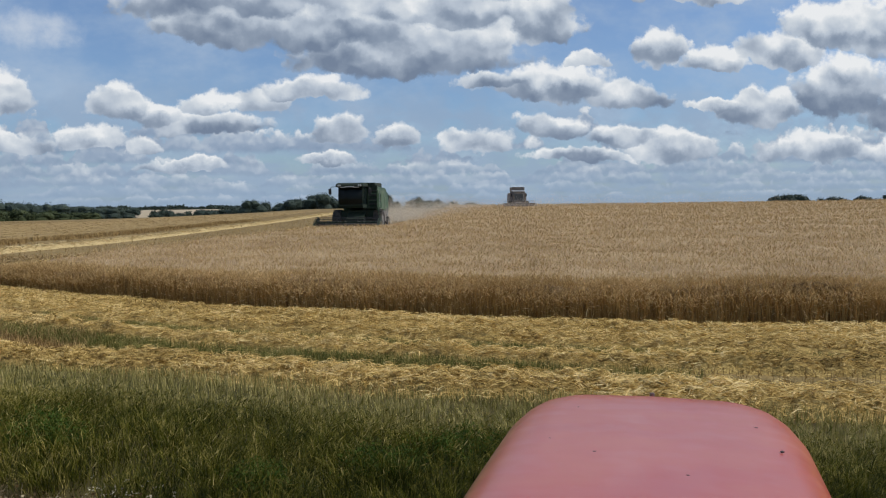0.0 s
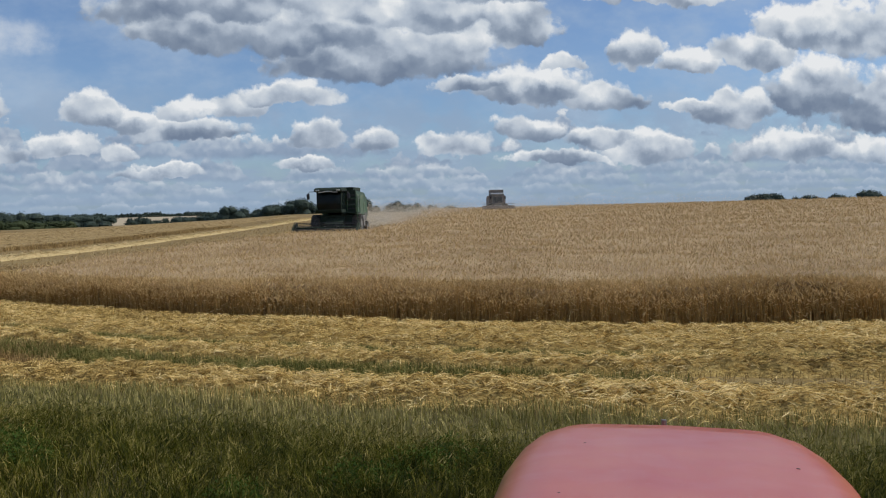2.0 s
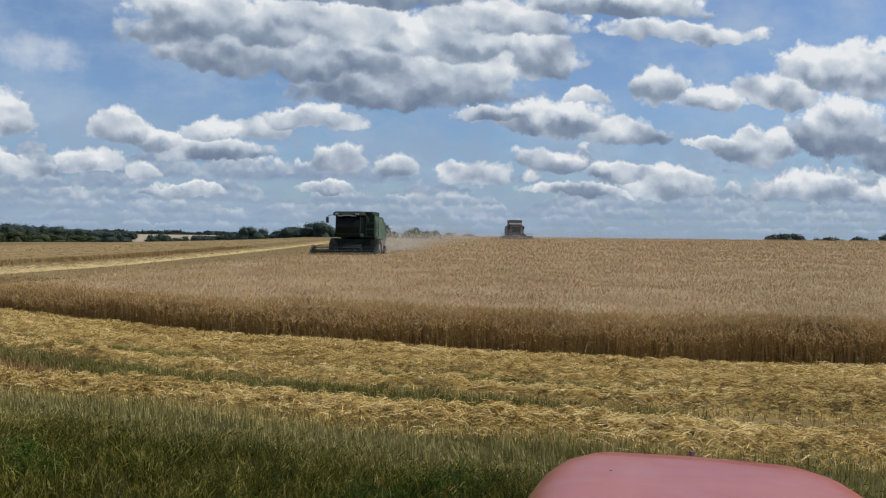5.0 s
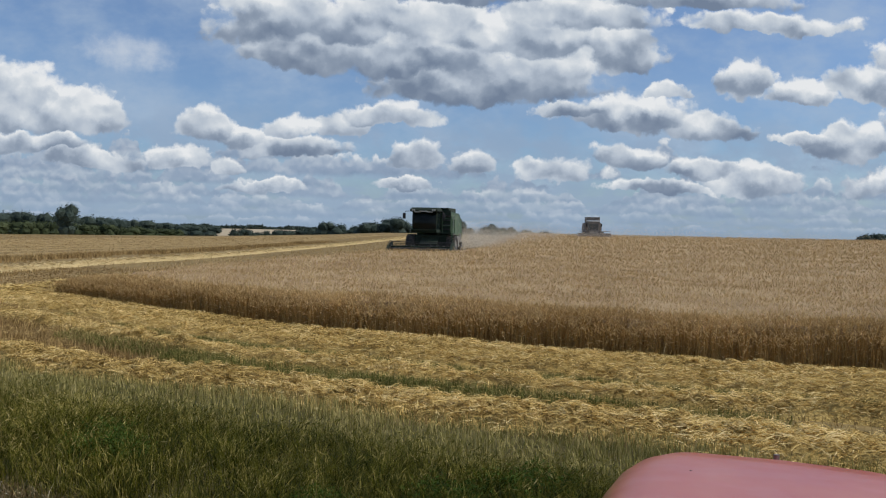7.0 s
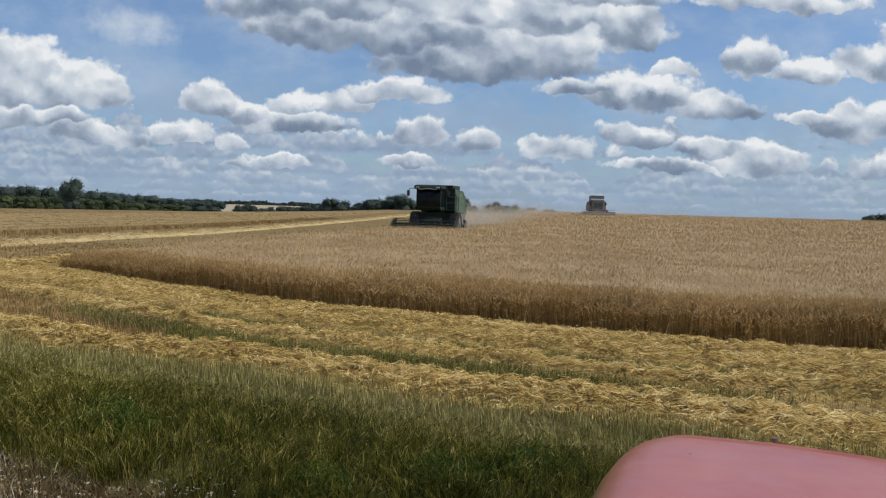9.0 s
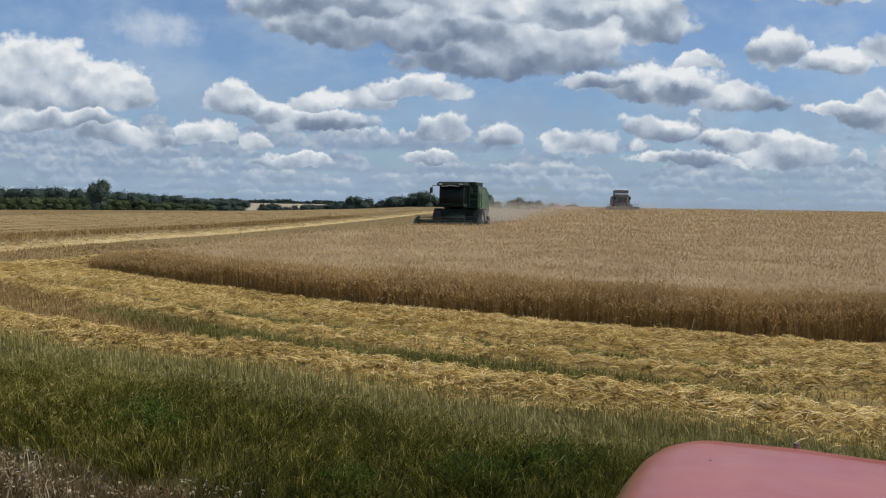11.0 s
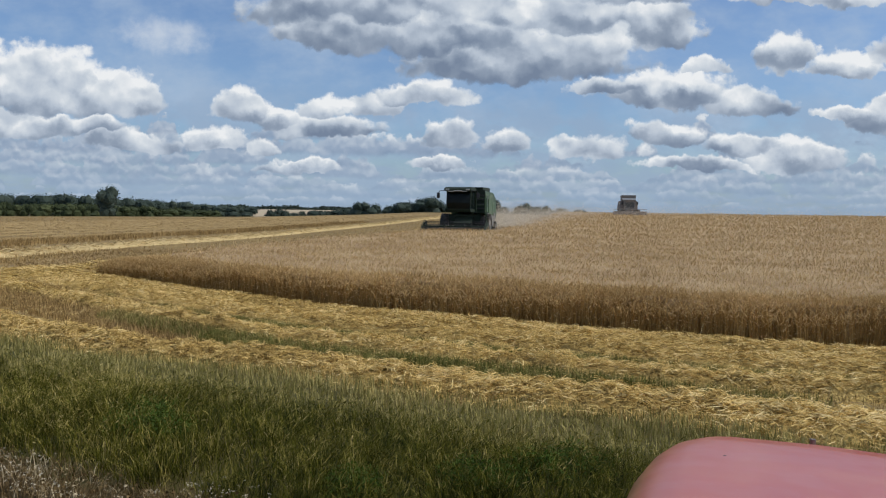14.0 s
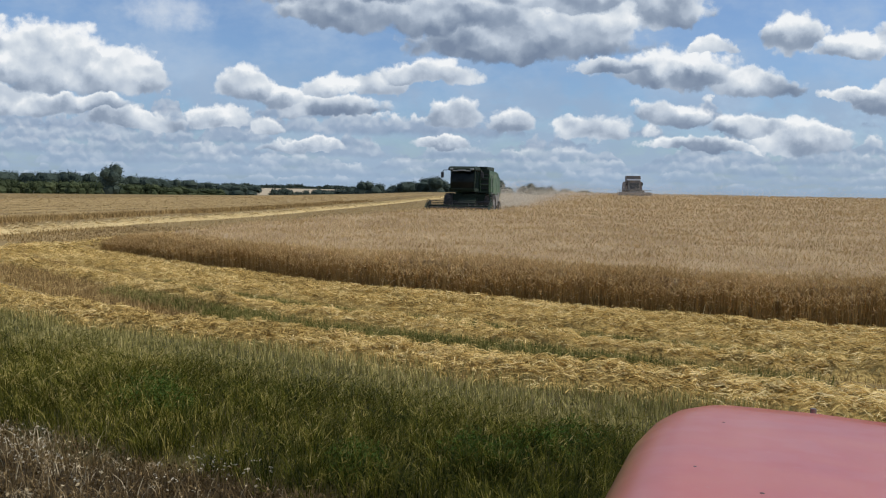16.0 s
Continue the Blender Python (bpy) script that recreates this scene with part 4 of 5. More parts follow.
def woods(name, label, rows, seed, leaf, per, mat):
    """A far belt of woodland: rows of (direction from, to, distance, height over eye level from, to, crown width)."""
    rng = random.Random(seed)
    w = thing(name, label, "woods", kind="stuff")
    blobs = []
    for p0, p1, dist, u0, u1, wide in rows:
        px = p0
        while px < p1:
            f = (px - p0) / (p1 - p0)
            x, y = at(px, dist * rng.uniform(0.97, 1.04))
            g = float(land(x, y))
            topz = 2.4 + (u0 + (u1 - u0) * f + rng.uniform(-4.0, 1.5)) / 1417 * dist
            rr = wide * rng.uniform(0.26, 0.66)
            h = max(2.5, topz - g)
            low = rng.uniform(0.26, 0.40)
            blobs.append((x, y, g + h * (1 - low), rr, h * low))
            blobs.append((x + rng.uniform(-3, 3), y + rng.uniform(-2, 0), g + h * rng.uniform(0.45, 0.7), rr * rng.uniform(0.5, 0.8), h * 0.25))
            blobs.append((x + rng.uniform(-2, 2), y - 2, g + h * 0.3, rr * 1.05, h * 0.36))
            px += wide * 0.5 / dist * 1417 * rng.uniform(0.7, 1.2)
    crown_mesh("leaf_mass", blobs, leaf, per, seed, mat, w)
    inner_mass(blobs, w, mat, seed)


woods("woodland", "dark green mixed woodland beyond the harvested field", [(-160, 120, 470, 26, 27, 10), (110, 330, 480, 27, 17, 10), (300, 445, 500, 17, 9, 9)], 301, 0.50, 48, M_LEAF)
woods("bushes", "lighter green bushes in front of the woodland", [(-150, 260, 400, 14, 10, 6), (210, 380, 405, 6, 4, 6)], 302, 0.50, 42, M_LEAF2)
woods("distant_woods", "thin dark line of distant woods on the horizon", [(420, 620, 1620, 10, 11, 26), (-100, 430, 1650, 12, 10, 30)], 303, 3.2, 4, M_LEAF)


# ---- machine helpers ----
def box(bm, x0, x1, y0, y1, z0, z1, r=0.0, seg=2, taper=None):
    """A box, its edges rounded by r; taper: (x, y) scale of its top."""
    g = bmesh.ops.create_cube(bm, size=1.0)
    cx, cy = (x0 + x1) / 2, (y0 + y1) / 2
    for v in g["verts"]:
        sx, sy = taper if taper and v.co.z > 0 else (1, 1)
        v.co = Vector((cx + v.co.x * (x1 - x0) * sx, cy + v.co.y * (y1 - y0) * sy, z0 + (v.co.z + 0.5) * (z1 - z0)))
    if r:
        edges = list({e for v in g["verts"] for e in v.link_edges})
        bmesh.ops.bevel(bm, geom=edges, offset=r, segments=seg, affect="EDGES", profile=0.5)
    return bm


def prism(bm, outline, x0, x1):
    """A side outline of (y, z) pulled across from x0 to x1."""
    a = [bm.verts.new((x0, y, z)) for y, z in outline]
    b = [bm.verts.new((x1, y, z)) for y, z in outline]
    n = len(outline)
    bm.faces.new(a)
    bm.faces.new(b[::-1])
    for i in range(n):
        bm.faces.new((a[i], b[i], b[(i + 1) % n], a[(i + 1) % n]))
    bmesh.ops.recalc_face_normals(bm, faces=bm.faces)
    return bm


def rod(bm, p, q, r, seg=8):
    p, q = Vector(p), Vector(q)
    m = Matrix.Translation((p + q) / 2) @ (q - p).to_track_quat("Z", "Y").to_matrix().to_4x4()
    bmesh.ops.create_cone(bm, cap_ends=True, segments=seg, radius1=r, radius2=r, depth=(q - p).length, matrix=m)
    return bm


def bent(bm, pts, r, seg=6):
    for a, b in zip(pts, pts[1:]):
        rod(bm, a, b, r, seg)
    return bm


def B():
    return bmesh.new()


def wheel(parent, x, y, z, rad, wide, rim_mat, lugs=22):
    w = new("wheel")
    w.parent = parent
    w.location = (x, y, z)
    bm = B()
    prof = [(0.58, -0.42), (0.78, -0.5), (0.93, -0.47), (0.98, -0.36), (1.0, 0), (0.98, 0.36), (0.93, 0.47), (0.78, 0.5), (0.58, 0.42)]
    seg = 36
    rings = [[bm.verts.new((wide * o, rad * q * math.cos(k * math.tau / seg), rad * q * math.sin(k * math.tau / seg))) for k in range(seg)] for q, o in prof]
    for a, b in zip(rings, rings[1:]):
        for k in range(seg):
            bm.faces.new((a[k], a[(k + 1) % seg], b[(k + 1) % seg], b[k]))
    for k in range(lugs):
        for s in (-1, 1):
            a = (k + (0.25 if s > 0 else -0.25)) * math.tau / lugs
            m = Matrix.Rotation(a, 4, "X") @ Matrix.Translation((s * wide * 0.24, 0, rad * 1.005)) @ Matrix.Rotation(s * 0.7, 4, "Z")
            g = bmesh.ops.create_cube(bm, size=1.0)
            for v in g["verts"]:
                v.co = m @ Vector((v.co.x * wide * 0.52, v.co.y * rad * 0.07, v.co.z * rad * 0.07))
    bmesh.ops.recalc_face_normals(bm, faces=bm.faces)
    part("tyre", bm, M_RUBBER, w)
    bm = B()
    for s in (-1, 1):
        bmesh.ops.create_cone(bm, cap_ends=True, segments=28, radius1=rad * 0.60, radius2=rad * 0.46, depth=wide * 0.2, matrix=Matrix.Translation((s * wide * 0.30, 0, 0)) @ Matrix.Rotation(-s * math.pi / 2, 4, "Y"))
        bmesh.ops.create_cone(bm, cap_ends=True, segments=16, radius1=rad * 0.18, radius2=rad * 0.15, depth=wide * 0.3, matrix=Matrix.Translation((s * wide * 0.36, 0, 0)) @ Matrix.Rotation(s * math.pi / 2, 4, "Y"))
        for k in range(8):
            a = k * math.tau / 8
            rod(bm, (s * wide * 0.38, rad * 0.26 * math.cos(a), rad * 0.26 * math.sin(a)), (s * wide * 0.42, rad * 0.26 * math.cos(a), rad * 0.26 * math.sin(a)), rad * 0.025, 6)
    part("rim", bm, rim_mat, w)
    return w


def combine_harvester():
    gx, gy = 0.88, 58.0
    c = thing("combine_harvester", "dark green combine harvester cutting the standing crop", "combine harvester", (gx, gy, float(land(gx + 1, gy + 3))), -13.5)
    # cutting header, raised to crop height
    bm = B()
    prism(bm, [(0.55, 0.30), (1.25, 0.24), (1.45, 0.45), (1.50, 0.86), (1.42, 0.90), (1.36, 0.62), (1.15, 0.44), (0.55, 0.36)], -2.75, 1.95)
    part("header_trough", bm, M_DKGREEN, c)
    for s, hx in ((-1, -2.75), (1, 1.95)):
        bm = B()
        prism(bm, [(-0.55, 0.38), (0.15, 0.30), (1.45, 0.28), (1.50, 1.22), (0.75, 1.12), (0.10, 0.78)], hx - 0.05, hx + 0.05)
        bmesh.ops.bevel(bm, geom=bm.edges[:], offset=0.03, segments=2, affect="EDGES")
        d = part("crop_divider", bm, M_DKGREEN, c, "dark green pointed crop divider")
        bm = B()
        bent(bm, [(hx, -0.5, 0.42), (hx, 0.1, 0.95), (hx, 0.8, 1.28), (hx, 1.4, 1.25)], 0.025)
        part("divider_rail", bm, M_DKGREEN, d)
    bm = B()
    box(bm, -2.7, 1.9, 0.45, 0.56, 0.30, 0.35)
    part("cutter_bar", bm, M_STEEL, c)
    for k in range(30):
        bm = B()
        x = -2.66 + k * 4.52 / 29
        prism(bm, [(0.30, 0.325), (0.46, 0.345), (0.46, 0.30)], x - 0.02, x + 0.02)
        part("knife_guard", bm, M_STEEL, c)
    bm = B()
    rod(bm, (-2.65, 1.0, 0.70), (1.85, 1.0, 0.70), 0.17, 20)
    for s in (-1, 1):
        for k in range(60):
            x = -0.25 + s * (2.05 - k * 0.03)
            a = k * 0.42 * s
            rod(bm, (x, 1.0 + math.cos(a) * 0.16, 0.70 + math.sin(a) * 0.16), (x, 1.0 + math.cos(a) * 0.28, 0.70 + math.sin(a) * 0.28), 0.022, 5)
    part("feed_auger", bm, M_STEEL, c)
    reel = part("reel", rod(B(), (-2.6, 0.45, 0.85), (1.85, 0.45, 0.85), 0.06, 12), M_DKGREEN, c)
    for k in range(6):
        a = k * math.tau / 6 + 0.3
        y, z = 0.45 + 0.36 * math.cos(a), 0.85 + 0.36 * math.sin(a)
        bm = rod(B(), (-2.6, y, z), (1.85, y, z), 0.025, 8)
        for j in range(24):
            x = -2.55 + j * 4.35 / 23
            rod(bm, (x, y, z), (x, y + 0.03, z - 0.20), 0.008, 4)
        part("reel_bat", bm, M_BLACK, reel)
        for x in (-2.6, -1.1, 0.38, 1.85):
            part("reel_spoke", rod(B(), (x, 0.45, 0.85), (x, y, z), 0.02, 6), M_BLACK, reel)
    for hx in (-2.68, 1.88):
        bm = box(B(), hx - 0.03, hx + 0.03, 0.40, 1.45, 0.87, 0.97, 0.01)
        part("reel_arm", bm, M_DKGREEN, c)
    bm = B()
    prism(bm, [(1.40, 0.35), (1.40, 1.10), (2.9, 1.95), (3.1, 1.35), (2.6, 0.9)], -0.65, 0.65)
    part("feeder_house", bm, M_DKGREEN, c)
    # chassis and body
    bm = B()
    box(bm, -1.25, 1.25, 2.3, 8.2, 0.95, 1.75, 0.06)
    part("chassis", bm, M_DKGREEN, c)
    bm = B()
    prism(bm, [(3.35, 1.70), (3.35, 3.35), (3.6, 3.55), (7.1, 3.5), (8.1, 2.9), (8.4, 1.9), (8.1, 1.4), (4.2, 1.4)], -1.32, 1.32)
    bmesh.ops.bevel(bm, geom=bm.edges[:], offset=0.07, segments=3, affect="EDGES")
    body = part("body", bm, M_GREEN, c, "green sheet-metal body")
    for s in (-1, 1):
        for y0, y1, z0, z1 in ((3.5, 4.7, 1.85, 3.3), (4.78, 6.2, 1.75, 3.3), (6.28, 7.6, 1.7, 2.75)):
            bm = box(B(), min(s * 1.31, s * 1.37), max(s * 1.31, s * 1.37), y0, y1, z0, z1, 0.025)
            pnl = part("side_panel", bm, M_DUSTGREEN, body)
            if y0 == 3.5:
                for k in range(7):
                    zz = 2.35 + k * 0.125
                    part("louvre_slat", box(B(), min(s * 1.365, s * 1.39), max(s * 1.365, s * 1.39), 3.75, 4.5, zz, zz + 0.06, 0.008, 1), M_BLACK, pnl)
    bm = B()
    prism(bm, [(3.4, 3.45), (3.3, 3.82), (6.3, 3.86), (6.2, 3.45)], -1.15, 1.15)
    bmesh.ops.bevel(bm, geom=bm.edges[:], offset=0.04, segments=2, affect="EDGES")
    part("grain_tank", bm, M_DKGREEN, c, "dark green grain tank cover")
    bm = B()
    bent(bm, [(-1.15, 4.6, 3.2), (-1.35, 4.7, 3.4), (-1.4, 8.6, 3.3), (-1.4, 9.0, 3.15)], 0.15, 14)
    part("unloading_auger", bm, M_GREEN, c)
    bm = B()
    prism(bm, [(8.1, 1.2), (8.1, 2.6), (8.9, 2.1), (9.1, 1.1), (8.8, 0.9)], -1.0, 1.0)
    part("straw_hood", bm, M_GREEN, c)
    part("exhaust", bent(B(), [(-0.8, 6.4, 3.4), (-0.8, 6.4, 3.8), (-0.8, 6.5, 3.88)], 0.06, 10), M_BLACK, c)
    # drive belts and shields on the flanks
    for s in (-1, 1):
        for y, z, r in ((4.3, 1.45, 0.42), (5.6, 1.35, 0.30), (6.9, 1.55, 0.36)):
            bm = B()
            bmesh.ops.create_cone(bm, cap_ends=True, segments=24, radius1=r, radius2=r, depth=0.08, matrix=Matrix.Translation((s * 1.40, y, z)) @ Matrix.Rotation(math.pi / 2, 4, "Y"))
            part("drive_pulley", bm, M_STEEL, c)
    for s in (-1, 1):
        part("side_shield", box(B(), min(s * 1.36, s * 1.48), max(s * 1.36, s * 1.48), 4.75, 6.3, 0.85, 1.68, 0.04), M_DUSTHAZEGREY, c, "dusty grey lower side shield")
    # cab
    cab = new("cab")
    cab.parent = c
    cab.location, cab.scale = (-0.287, 0, 0), (0.95, 1, 1)
    bm = B()
    prism(bm, [(1.78, 1.92), (1.62, 2.1), (1.62, 2.16), (3.35, 2.16), (3.35, 1.92)], -1.12, 0.88)
    part("cab_floor", bm, M_DKGREEN, cab)
    bm = B()
    nx, nz = 12, 6
    grid = [[None] * (nz + 1) for _ in range(nx + 1)]
    for i in range(nx + 1):
        for j in range(nz + 1):
            f, h = i / nx * 2 - 1, j / nz
            grid[i][j] = bm.verts.new((-0.12 + f * 0.93, 1.62 + 0.22 * f * f + 0.14 * h * h - 0.10 * math.sin(h * 3.14), 2.16 + 1.30 * h))
    for i in range(nx):
        for j in range(nz):
            bm.faces.new((grid[i][j], grid[i + 1][j], grid[i + 1][j + 1], grid[i][j + 1]))
    bmesh.ops.solidify(bm, geom=bm.faces[:], thickness=0.02)
    part("windscreen", bm, M_GLASS, cab, "dark curved windscreen")
    for s, xx in ((-1, -1.07), (1, 0.83)):
        part("side_window", box(B(), xx - 0.012, xx + 0.012, 1.95, 3.25, 2.2, 3.42, 0.004, 1), M_GLASS, cab)
        part("pillar", bent(B(), [(xx, 1.84, 2.12), (xx, 1.98, 3.5)], 0.055, 8), M_DKGREEN, cab)
        part("pillar", bent(B(), [(xx, 3.3, 2.12), (xx, 3.3, 3.5)], 0.06, 8), M_DKGREEN, cab)
    part("rear_wall", box(B(), -1.08, 0.84, 3.26, 3.33, 2.16, 3.5, 0.01), M_BLACK, cab)
    part("steering_column", bent(B(), [(-0.12, 2.25, 2.16), (-0.12, 2.42, 2.85)], 0.05, 8), M_BLACK, cab)
    part("driver_seat", box(box(B(), -0.38, 0.14, 2.65, 3.1, 2.4, 2.6, 0.06), -0.36, 0.12, 3.02, 3.16, 2.55, 3.15, 0.05), M_BLACK, cab)
    bm = B()
    prism(bm, [(1.48, 3.46), (1.42, 3.54), (1.55, 3.72), (2.2, 3.80), (3.2, 3.78), (3.42, 3.66), (3.42, 3.46)], -1.22, 0.98)
    bmesh.ops.bevel(bm, geom=bm.edges[:], offset=0.05, segments=3, affect="EDGES")
    part("roof", bm, M_DKGREEN, cab, "dark green cab roof with an overhanging visor")
    part("visor", box(box(box(B(), -0.45, 0.25, 1.40, 1.47, 3.44, 3.52, 0.03), -0.85, -0.40, 1.41, 1.48, 3.40, 3.47, 0.03), 0.20, 0.65, 1.41, 1.48, 3.40, 3.47, 0.03), M_LAMP, cab, "pale visor panel")
    for x in (-1.0, -0.86, 0.62, 0.78):
        bm = B()
        bmesh.ops.create_cone(bm, cap_ends=True, segments=14, radius1=0.075, radius2=0.06, depth=0.08, matrix=Matrix.Translation((x, 1.41, 3.57)) @ Matrix.Rotation(math.pi / 2, 4, "X"))
        part("work_light", bm, M_LAMP, cab)
    for s, xx in ((-1, -1.3), (1, 0.60)):
        arm = part("mirror_arm", bent(B(), [(xx, 1.6, 3.5), (xx + s * 0.45, 1.42, 3.48), (xx + s * 0.55, 1.4, 3.3)], 0.022, 6), M_BLACK, c)
        part("mirror", box(B(), xx + s * 0.55 - 0.11, xx + s * 0.55 + 0.11, 1.36, 1.44, 2.92, 3.34, 0.03), M_BLACK, arm)
    # platform, ladder and rails at the driver's door
    part("platform", box(B(), 0.60, 1.62, 1.9, 3.4, 1.86, 1.94, 0.015), M_DKGREEN, c)
    lad = new("ladder")
    lad.parent = c
    for y in (1.98, 2.42):
        part("ladder_side", bent(B(), [(1.62, y, 1.9), (1.78, y, 0.62)], 0.03, 6), M_GREEN, lad)
    for k in range(5):
        part("ladder_rung", box(B(), 1.60 + 0.03 * k, 1.78 + 0.03 * k, 1.97, 2.43, 1.66 - k * 0.24, 1.70 - k * 0.24, 0.01, 1), M_DKGREEN, lad)
    for pts in ([(0.95, 1.92, 1.9), (0.95, 1.92, 2.95), (1.58, 1.92, 2.95), (1.58, 1.92, 1.9)], [(1.6, 2.5, 1.9), (1.6, 2.5, 2.95), (1.6, 3.35, 2.95), (1.6, 3.35, 1.9)], [(1.6, 2.5, 2.45), (1.6, 3.35, 2.45)], [(0.95, 1.92, 2.45), (1.58, 1.92, 2.45)]):
        part("handrail", bent(B(), pts, 0.022, 6), M_GREEN, c)
    part("bulkhead", box(B(), 0.60, 1.32, 3.3, 3.4, 1.9, 3.62, 0.02), M_DKGREEN, c)
    for k in range(4):
        part("bulkhead_slat", box(B(), 0.64, 1.28, 3.24, 3.31, 2.15 + k * 0.34, 2.24 + k * 0.34, 0.008, 1), M_BLACK, c)
    for s in (-1, 1):
        wheel(c, s * 1.55, 2.75, 0.88, 0.88, 0.68, M_DUSTHAZEGREY)
        wheel(c, s * 1.35, 7.0, 0.60, 0.60, 0.42, M_DUSTHAZEGREY, 18)
    part("front_axle", rod(B(), (-1.5, 2.75, 0.88), (1.5, 2.75, 0.88), 0.14, 12), M_DKGREEN, c)
    part("rear_axle", box(B(), -1.3, 1.3, 6.92, 7.08, 0.55, 0.75, 0.02), M_DKGREEN, c)
    part("rear_axle_mount", box(B(), -0.3, 0.3, 6.85, 7.15, 0.7, 1.0, 0.02), M_DKGREEN, c)


combine_harvester()


def far_combine():
    x, y = at(1110, 146)
    c = thing("combine_harvester", "dusty reddish-grey combine harvester working far up the field, paled for haze", "combine harvester", (x, y, float(land(x, y))), -6)
    bm = B()
    prism(bm, [(0.4, 0.5), (1.3, 0.45), (1.5, 1.3), (1.3, 1.35), (1.1, 0.75), (0.4, 0.62)], -2.9, 2.9)
    part("header_trough", bm, M_GREYRED, c)
    for s in (-1, 1):
        part("crop_divider", prism(B(), [(-0.3, 0.5), (1.4, 0.45), (1.4, 1.45), (0.5, 1.2)], s * 2.9 - 0.06, s * 2.9 + 0.06), M_GREYRED, c)
    reel = part("reel", rod(B(), (-2.8, 0.4, 1.35), (2.8, 0.4, 1.35), 0.07, 10), M_DUSTHAZEGREY, c)
    for k in range(6):
        a = k * math.tau / 6
        part("reel_bat", rod(B(), (-2.8, 0.4 + 0.45 * math.cos(a), 1.35 + 0.45 * math.sin(a)), (2.8, 0.4 + 0.45 * math.cos(a), 1.35 + 0.45 * math.sin(a)), 0.04, 6), M_DUSTHAZEGREY, reel)
    part("feeder_house", prism(B(), [(1.3, 0.5), (1.3, 1.3), (2.8, 1.9), (3.0, 1.2)], -0.7, 0.7), M_DUSTHAZEGREY, c)
    bm = B()
    prism(bm, [(3.0, 1.0), (3.0, 3.3), (6.8, 3.3), (7.8, 2.5), (7.9, 1.0)], -1.55, 1.55)
    bmesh.ops.bevel(bm, geom=bm.edges[:], offset=0.08, segments=2, affect="EDGES")
    part("body", bm, M_GREYRED, c)
    cab = part("cab", box(B(), -0.95, 0.95, 1.9, 3.1, 1.75, 3.35, 0.08, 3), M_DUSTHAZEGREY, c)
    part("windscreen", box(B(), -0.82, 0.82, 1.86, 1.92, 1.95, 3.05, 0.03), M_HAZEGLASS, cab)
    part("roof", box(B(), -1.1, 1.1, 1.7, 3.2, 3.3, 3.5, 0.06), M_DUSTHAZEGREY, cab)
    part("tank_extension", prism(B(), [(3.2, 3.3), (2.9, 4.35), (6.3, 4.35), (6.0, 3.3)], -1.2, 1.2), M_DUSTHAZEGREY, c, "grey grain tank extension")
    part("tank_rim", box(B(), -1.22, 1.22, 2.86, 2.9, 3.56, 3.78), M_WHITE, c)
    for s in (-1, 1):
        wheel(c, s * 1.55, 2.6, 0.88, 0.88, 0.65, M_DUSTHAZEGREY, 18)
        wheel(c, s * 1.35, 6.6, 0.6, 0.6, 0.4, M_DUSTHAZEGREY, 14)
        part("mirror", box(B(), s * 1.35 - 0.12, s * 1.35 + 0.12, 1.7, 1.8, 2.6, 3.1, 0.02), M_BLACK, c)
    part("front_axle", rod(B(), (-1.5, 2.6, 0.88), (1.5, 2.6, 0.88), 0.13, 10), M_DUSTHAZEGREY, c)
    part("rear_axle", rod(B(), (-1.3, 6.6, 0.62), (1.3, 6.6, 0.62), 0.1, 10), M_DUSTHAZEGREY, c)


far_combine()


def far_car():
    a, dist = radians(1.1), 236
    x, y = math.sin(a) * dist, math.cos(a) * dist
    c = thing("car", "small white car parked far behind the brow", "car", (x, y, float(land(x, y))), 78)
    bm = B()
    prism(bm, [(-2.0, 0.35), (-2.05, 0.8), (-1.1, 0.95), (-0.5, 1.5), (1.0, 1.55), (1.9, 1.0), (2.0, 0.35)], -0.85, 0.85)
    bmesh.ops.bevel(bm, geom=bm.edges[:], offset=0.06, segments=2, affect="EDGES")
    part("body", bm, M_WHITE, c)
    for s in (-1, 1):
        part("side_window", prism(B(), [(-0.9, 1.0), (-0.45, 1.42), (0.9, 1.46), (1.4, 1.02)], min(s * 0.84, s * 0.865), max(s * 0.84, s * 0.865)), M_GLASS, c)
        for yy in (-1.3, 1.3):
            wheel(c, s * 0.78, yy, 0.31, 0.31, 0.2, M_STEEL, 10)


far_car()


# ---- the red tractor under the camera ----
HOOD_AZ = 23.0


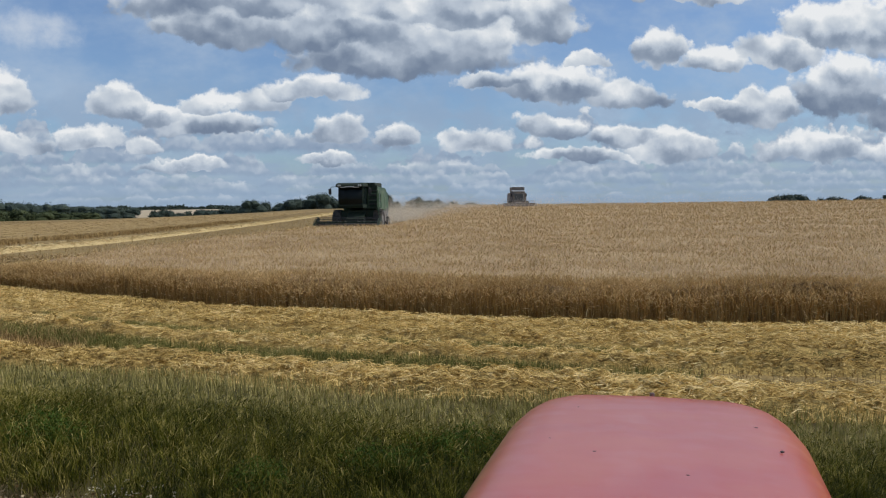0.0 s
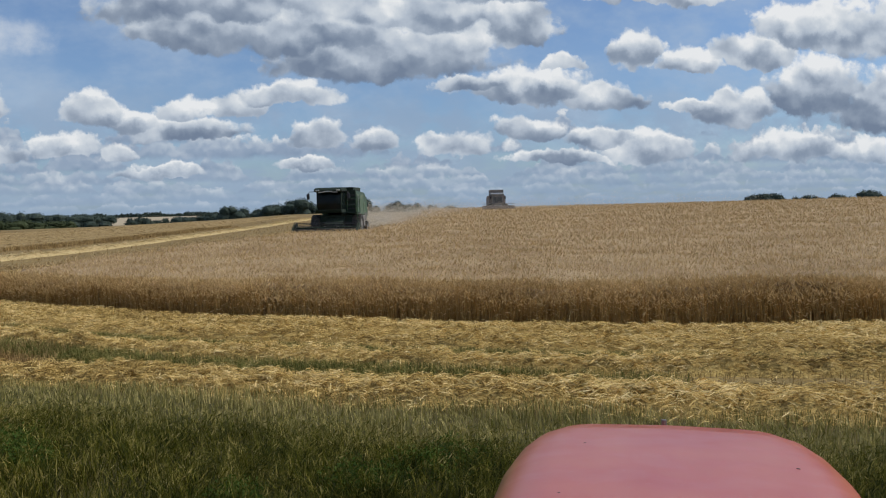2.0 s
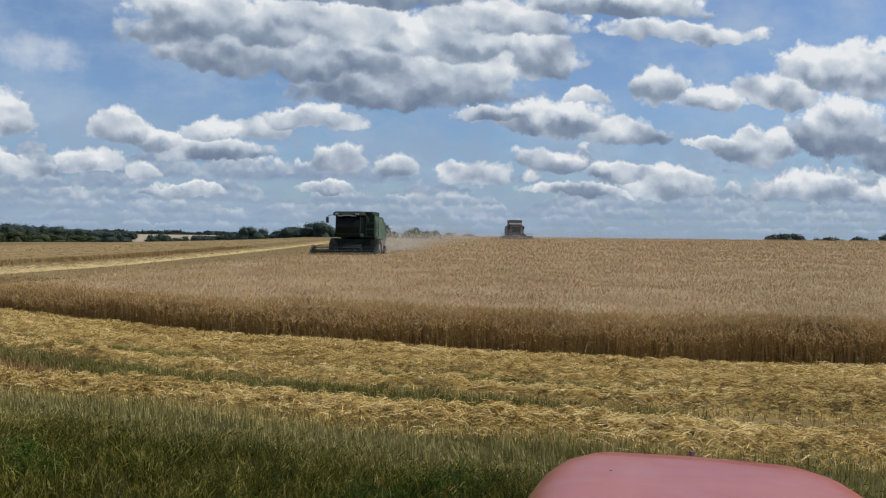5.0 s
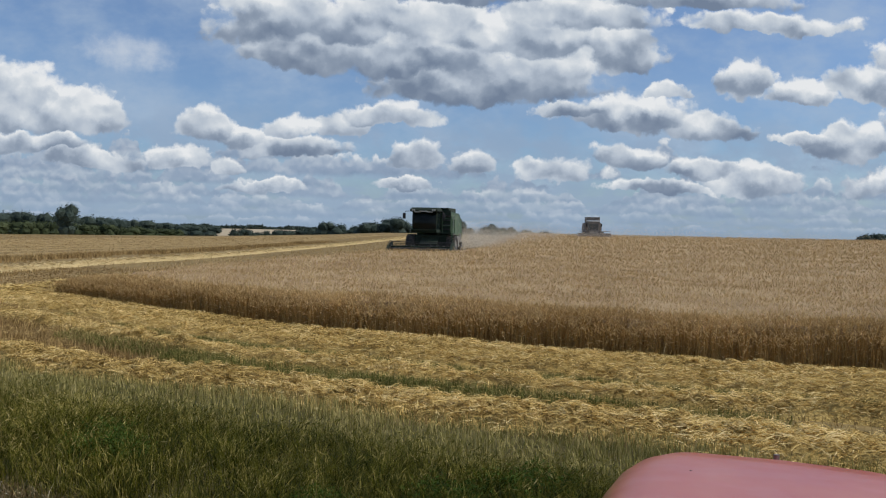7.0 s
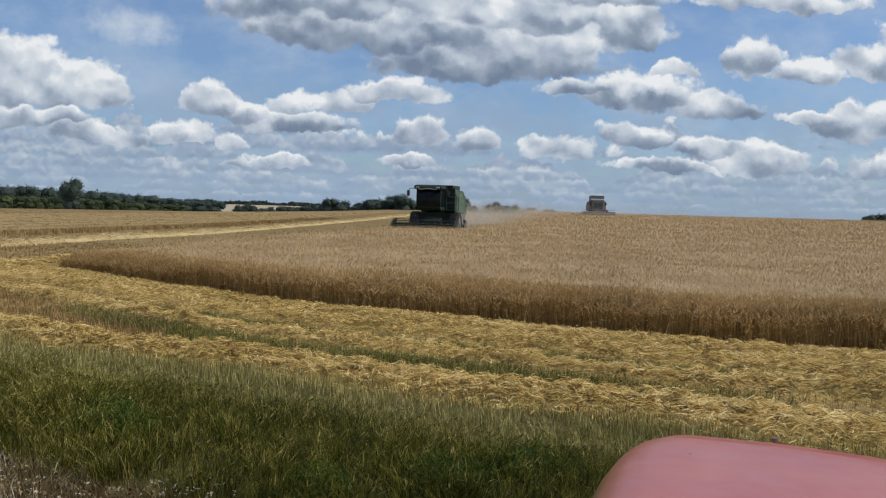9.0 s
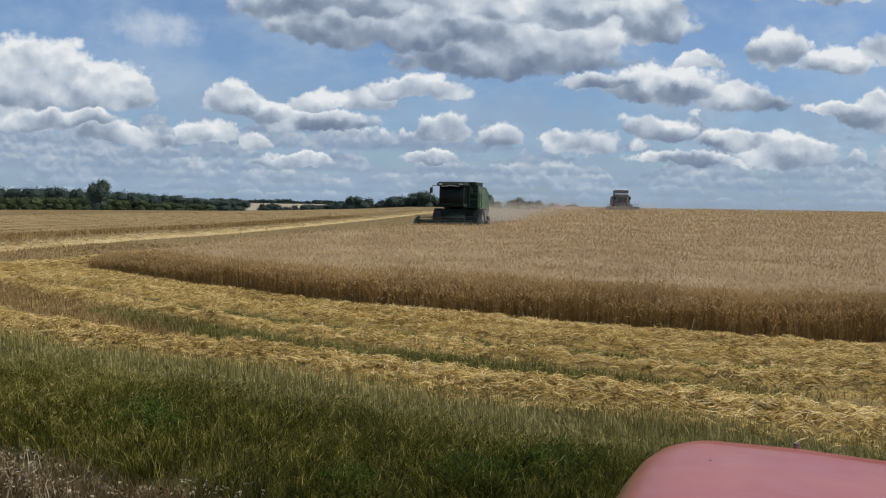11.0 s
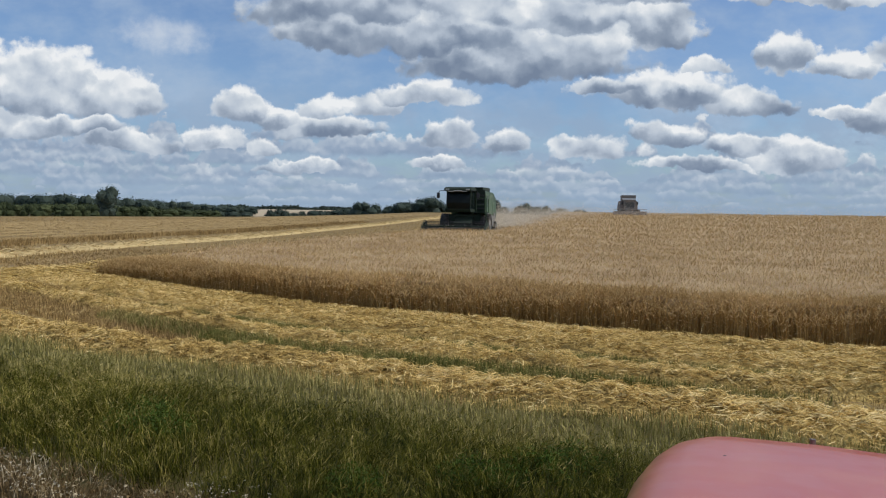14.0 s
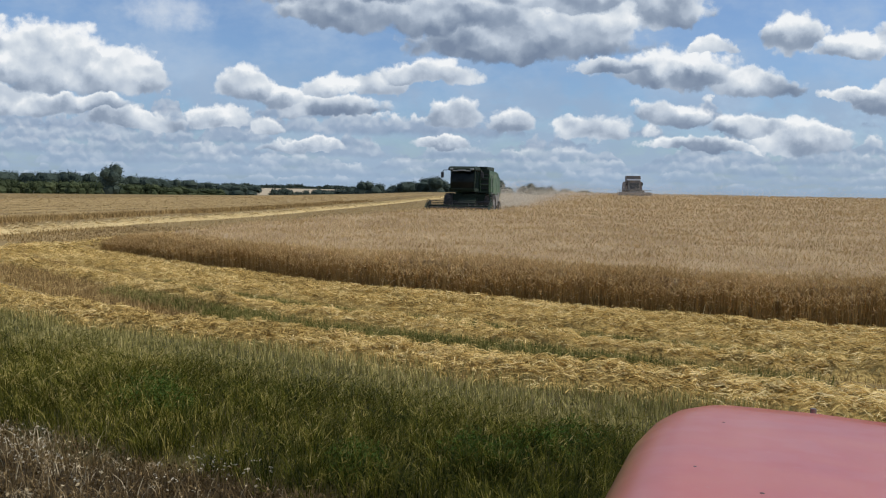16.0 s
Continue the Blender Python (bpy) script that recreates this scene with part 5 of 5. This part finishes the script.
def tractor():
    a = radians(HOOD_AZ)
    ux, uy = math.sin(a), math.cos(a)          # along the hood
    rx, ry = math.cos(a), -math.sin(a)         # to its right
    t = thing("tractor", "faded red tractor with a smooth rounded engine hood", "tractor", (rx * 0.075, ry * 0.075, float(land(0.5, 1.5)) + 0.0), -HOOD_AZ)
    g = float(land(0.5, 1.5))
    top = 1.90 - g
    # hood: rings of a rounded outline, pulled along and turned down at the nose
    bm = B()
    rings = []
    seg = 40
    stations = [(0.45, 0.287), (0.8, 0.307), (1.07, 0.33), (1.35, 0.352), (1.6, 0.371), (1.78, 0.370), (1.88, 0.355), (1.96, 0.322), (2.03, 0.265), (2.07, 0.18), (2.09, 0.09)]
    for s, hw in stations:
        dz = 0.052 - 0.1 * (s - 1.26) - 0.10 * max(0.0, (s - 1.93) / 0.15) ** 2
        ring = []
        for k in range(seg + 1):
            q = math.pi * k / seg
            cx, cz = math.cos(q), math.sin(q)
            ex = 0.23
            px = math.copysign(abs(cx) ** ex, cx) * hw
            pz = abs(cz) ** 0.36
            ring.append(bm.verts.new((px, s, top - 0.55 + (0.55 + dz) * pz + 0.012 * (1 - (px / 0.35) ** 2) - 0.012)))
        rings.append(ring)
    for r1, r2 in zip(rings, rings[1:]):
        for k in range(seg):
            bm.faces.new((r1[k], r1[k + 1], r2[k + 1], r2[k]))
    bm.faces.new(rings[-1])
    bm.faces.new(rings[0][::-1])
    bmesh.ops.recalc_face_normals(bm, faces=bm.faces)
    for f in bm.faces:
        f.smooth = True
    hood = part("hood", bm, M_HOOD, t, "faded pinkish-red painted hood, dusty and chipped")
    # hood pin and paint chips
    part("hood_pin", bent(B(), [(-0.005, 2.05, top - 0.12), (-0.005, 2.055, top - 0.034)], 0.007, 8), M_STEEL, hood)
    rng = random.Random(5)
    for px, s in ((-0.175, 1.69), (-0.185, 1.26), (0.22, 1.54), (0.24, 1.29), (0.066, 1.01), (-0.09, 1.15), (0.0, 1.12)):
        bm = B()
        bmesh.ops.create_icosphere(bm, subdivisions=2, radius=1.0)
        for v in bm.verts:
            k = 1 + 0.5 * noise.noise(v.co * 2 + Vector((px * 40, s * 9, 0)))
            v.co = Vector((px + v.co.x * 0.004 * k, s + v.co.y * 0.003 * k, 0.052 - 0.1 * (s - 1.26) + top - 0.002 - 0.012 * (px / 0.35) ** 2 + v.co.z * 0.002))
        part("paint_chip", bm, M_WHITE if rng.random() < 0.6 else M_BLACK, hood)
    part("engine_block", box(B(), -0.24, 0.24, 0.2, 1.75, 0.6, top - 0.52, 0.03), M_BLACK, t)
    part("side_panel", box(B(), -0.32, -0.27, 0.5, 1.5, top - 0.95, top - 0.5, 0.02), M_GREYRED, t)
    part("side_panel", box(B(), 0.27, 0.32, 0.5, 1.5, top - 0.95, top - 0.5, 0.02), M_GREYRED, t)
    part("front_axle", box(B(), -0.75, 0.75, 1.35, 1.5, 0.42, 0.62, 0.03), M_BLACK, t)
    for s in (-1, 1):
        wheel(t, s * 0.82, 1.42, 0.50, 0.50, 0.26, M_WHITE, 18)


tractor()


# ---- dust behind the machines ----
def dust(name, label, n, seed, path, spread, up, size):
    """Drifting specks of chaff and dust along a path of (x, y), thinning out upwards and sideways."""
    rng = np.random.RandomState(seed)
    d = thing(name, label, "dust", kind="stuff")
    s = rng.rand(n) ** 1.7
    t = np.linspace(0, 1, len(path))
    x = np.interp(s, t, [q[0] for q in path]) + rng.randn(n) * np.interp(s, t, spread)
    y = np.interp(s, t, [q[1] for q in path]) + rng.randn(n) * 3.0
    clump = vnoise(x * 0.5 + y * 0.2, y * 0.1, 0.5, seed) + 0.9 > rng.rand(n)
    x, y, s = x[clump], y[clump], s[clump]
    lift = 0.1 + np.abs(rng.randn(len(x))) * np.interp(s, t, up)
    c = ground_points(x, y) + np.stack([x * 0, x * 0, lift], 1)
    v, f = leaf_quads(c, np.full(len(c), size * 1.35), rng, 1.5)
    v = v.reshape(-1, 4, 3)[:, :3].reshape(-1, 3)
    raw("dust_specks", v, np.arange(len(v)).reshape(-1, 3), M_DUST, d)


dust("dust_cloud", "thin tan dust drifting behind the green combine", 150000, 401, [(4.5, 68), (7, 80), (12, 100), (20, 135), (27, 165)], [1.0, 1.6, 2.6, 5, 8], [0.75, 1.05, 1.0, 0.9, 0.8], 0.047)
dust("dust_cloud", "thin tan dust drifting round the far combine", 90000, 402, [(18, 142), (34, 143), (50, 142), (80, 140)], [4, 5, 7, 12], [0.9, 1.2, 1.2, 1.0], 0.052)
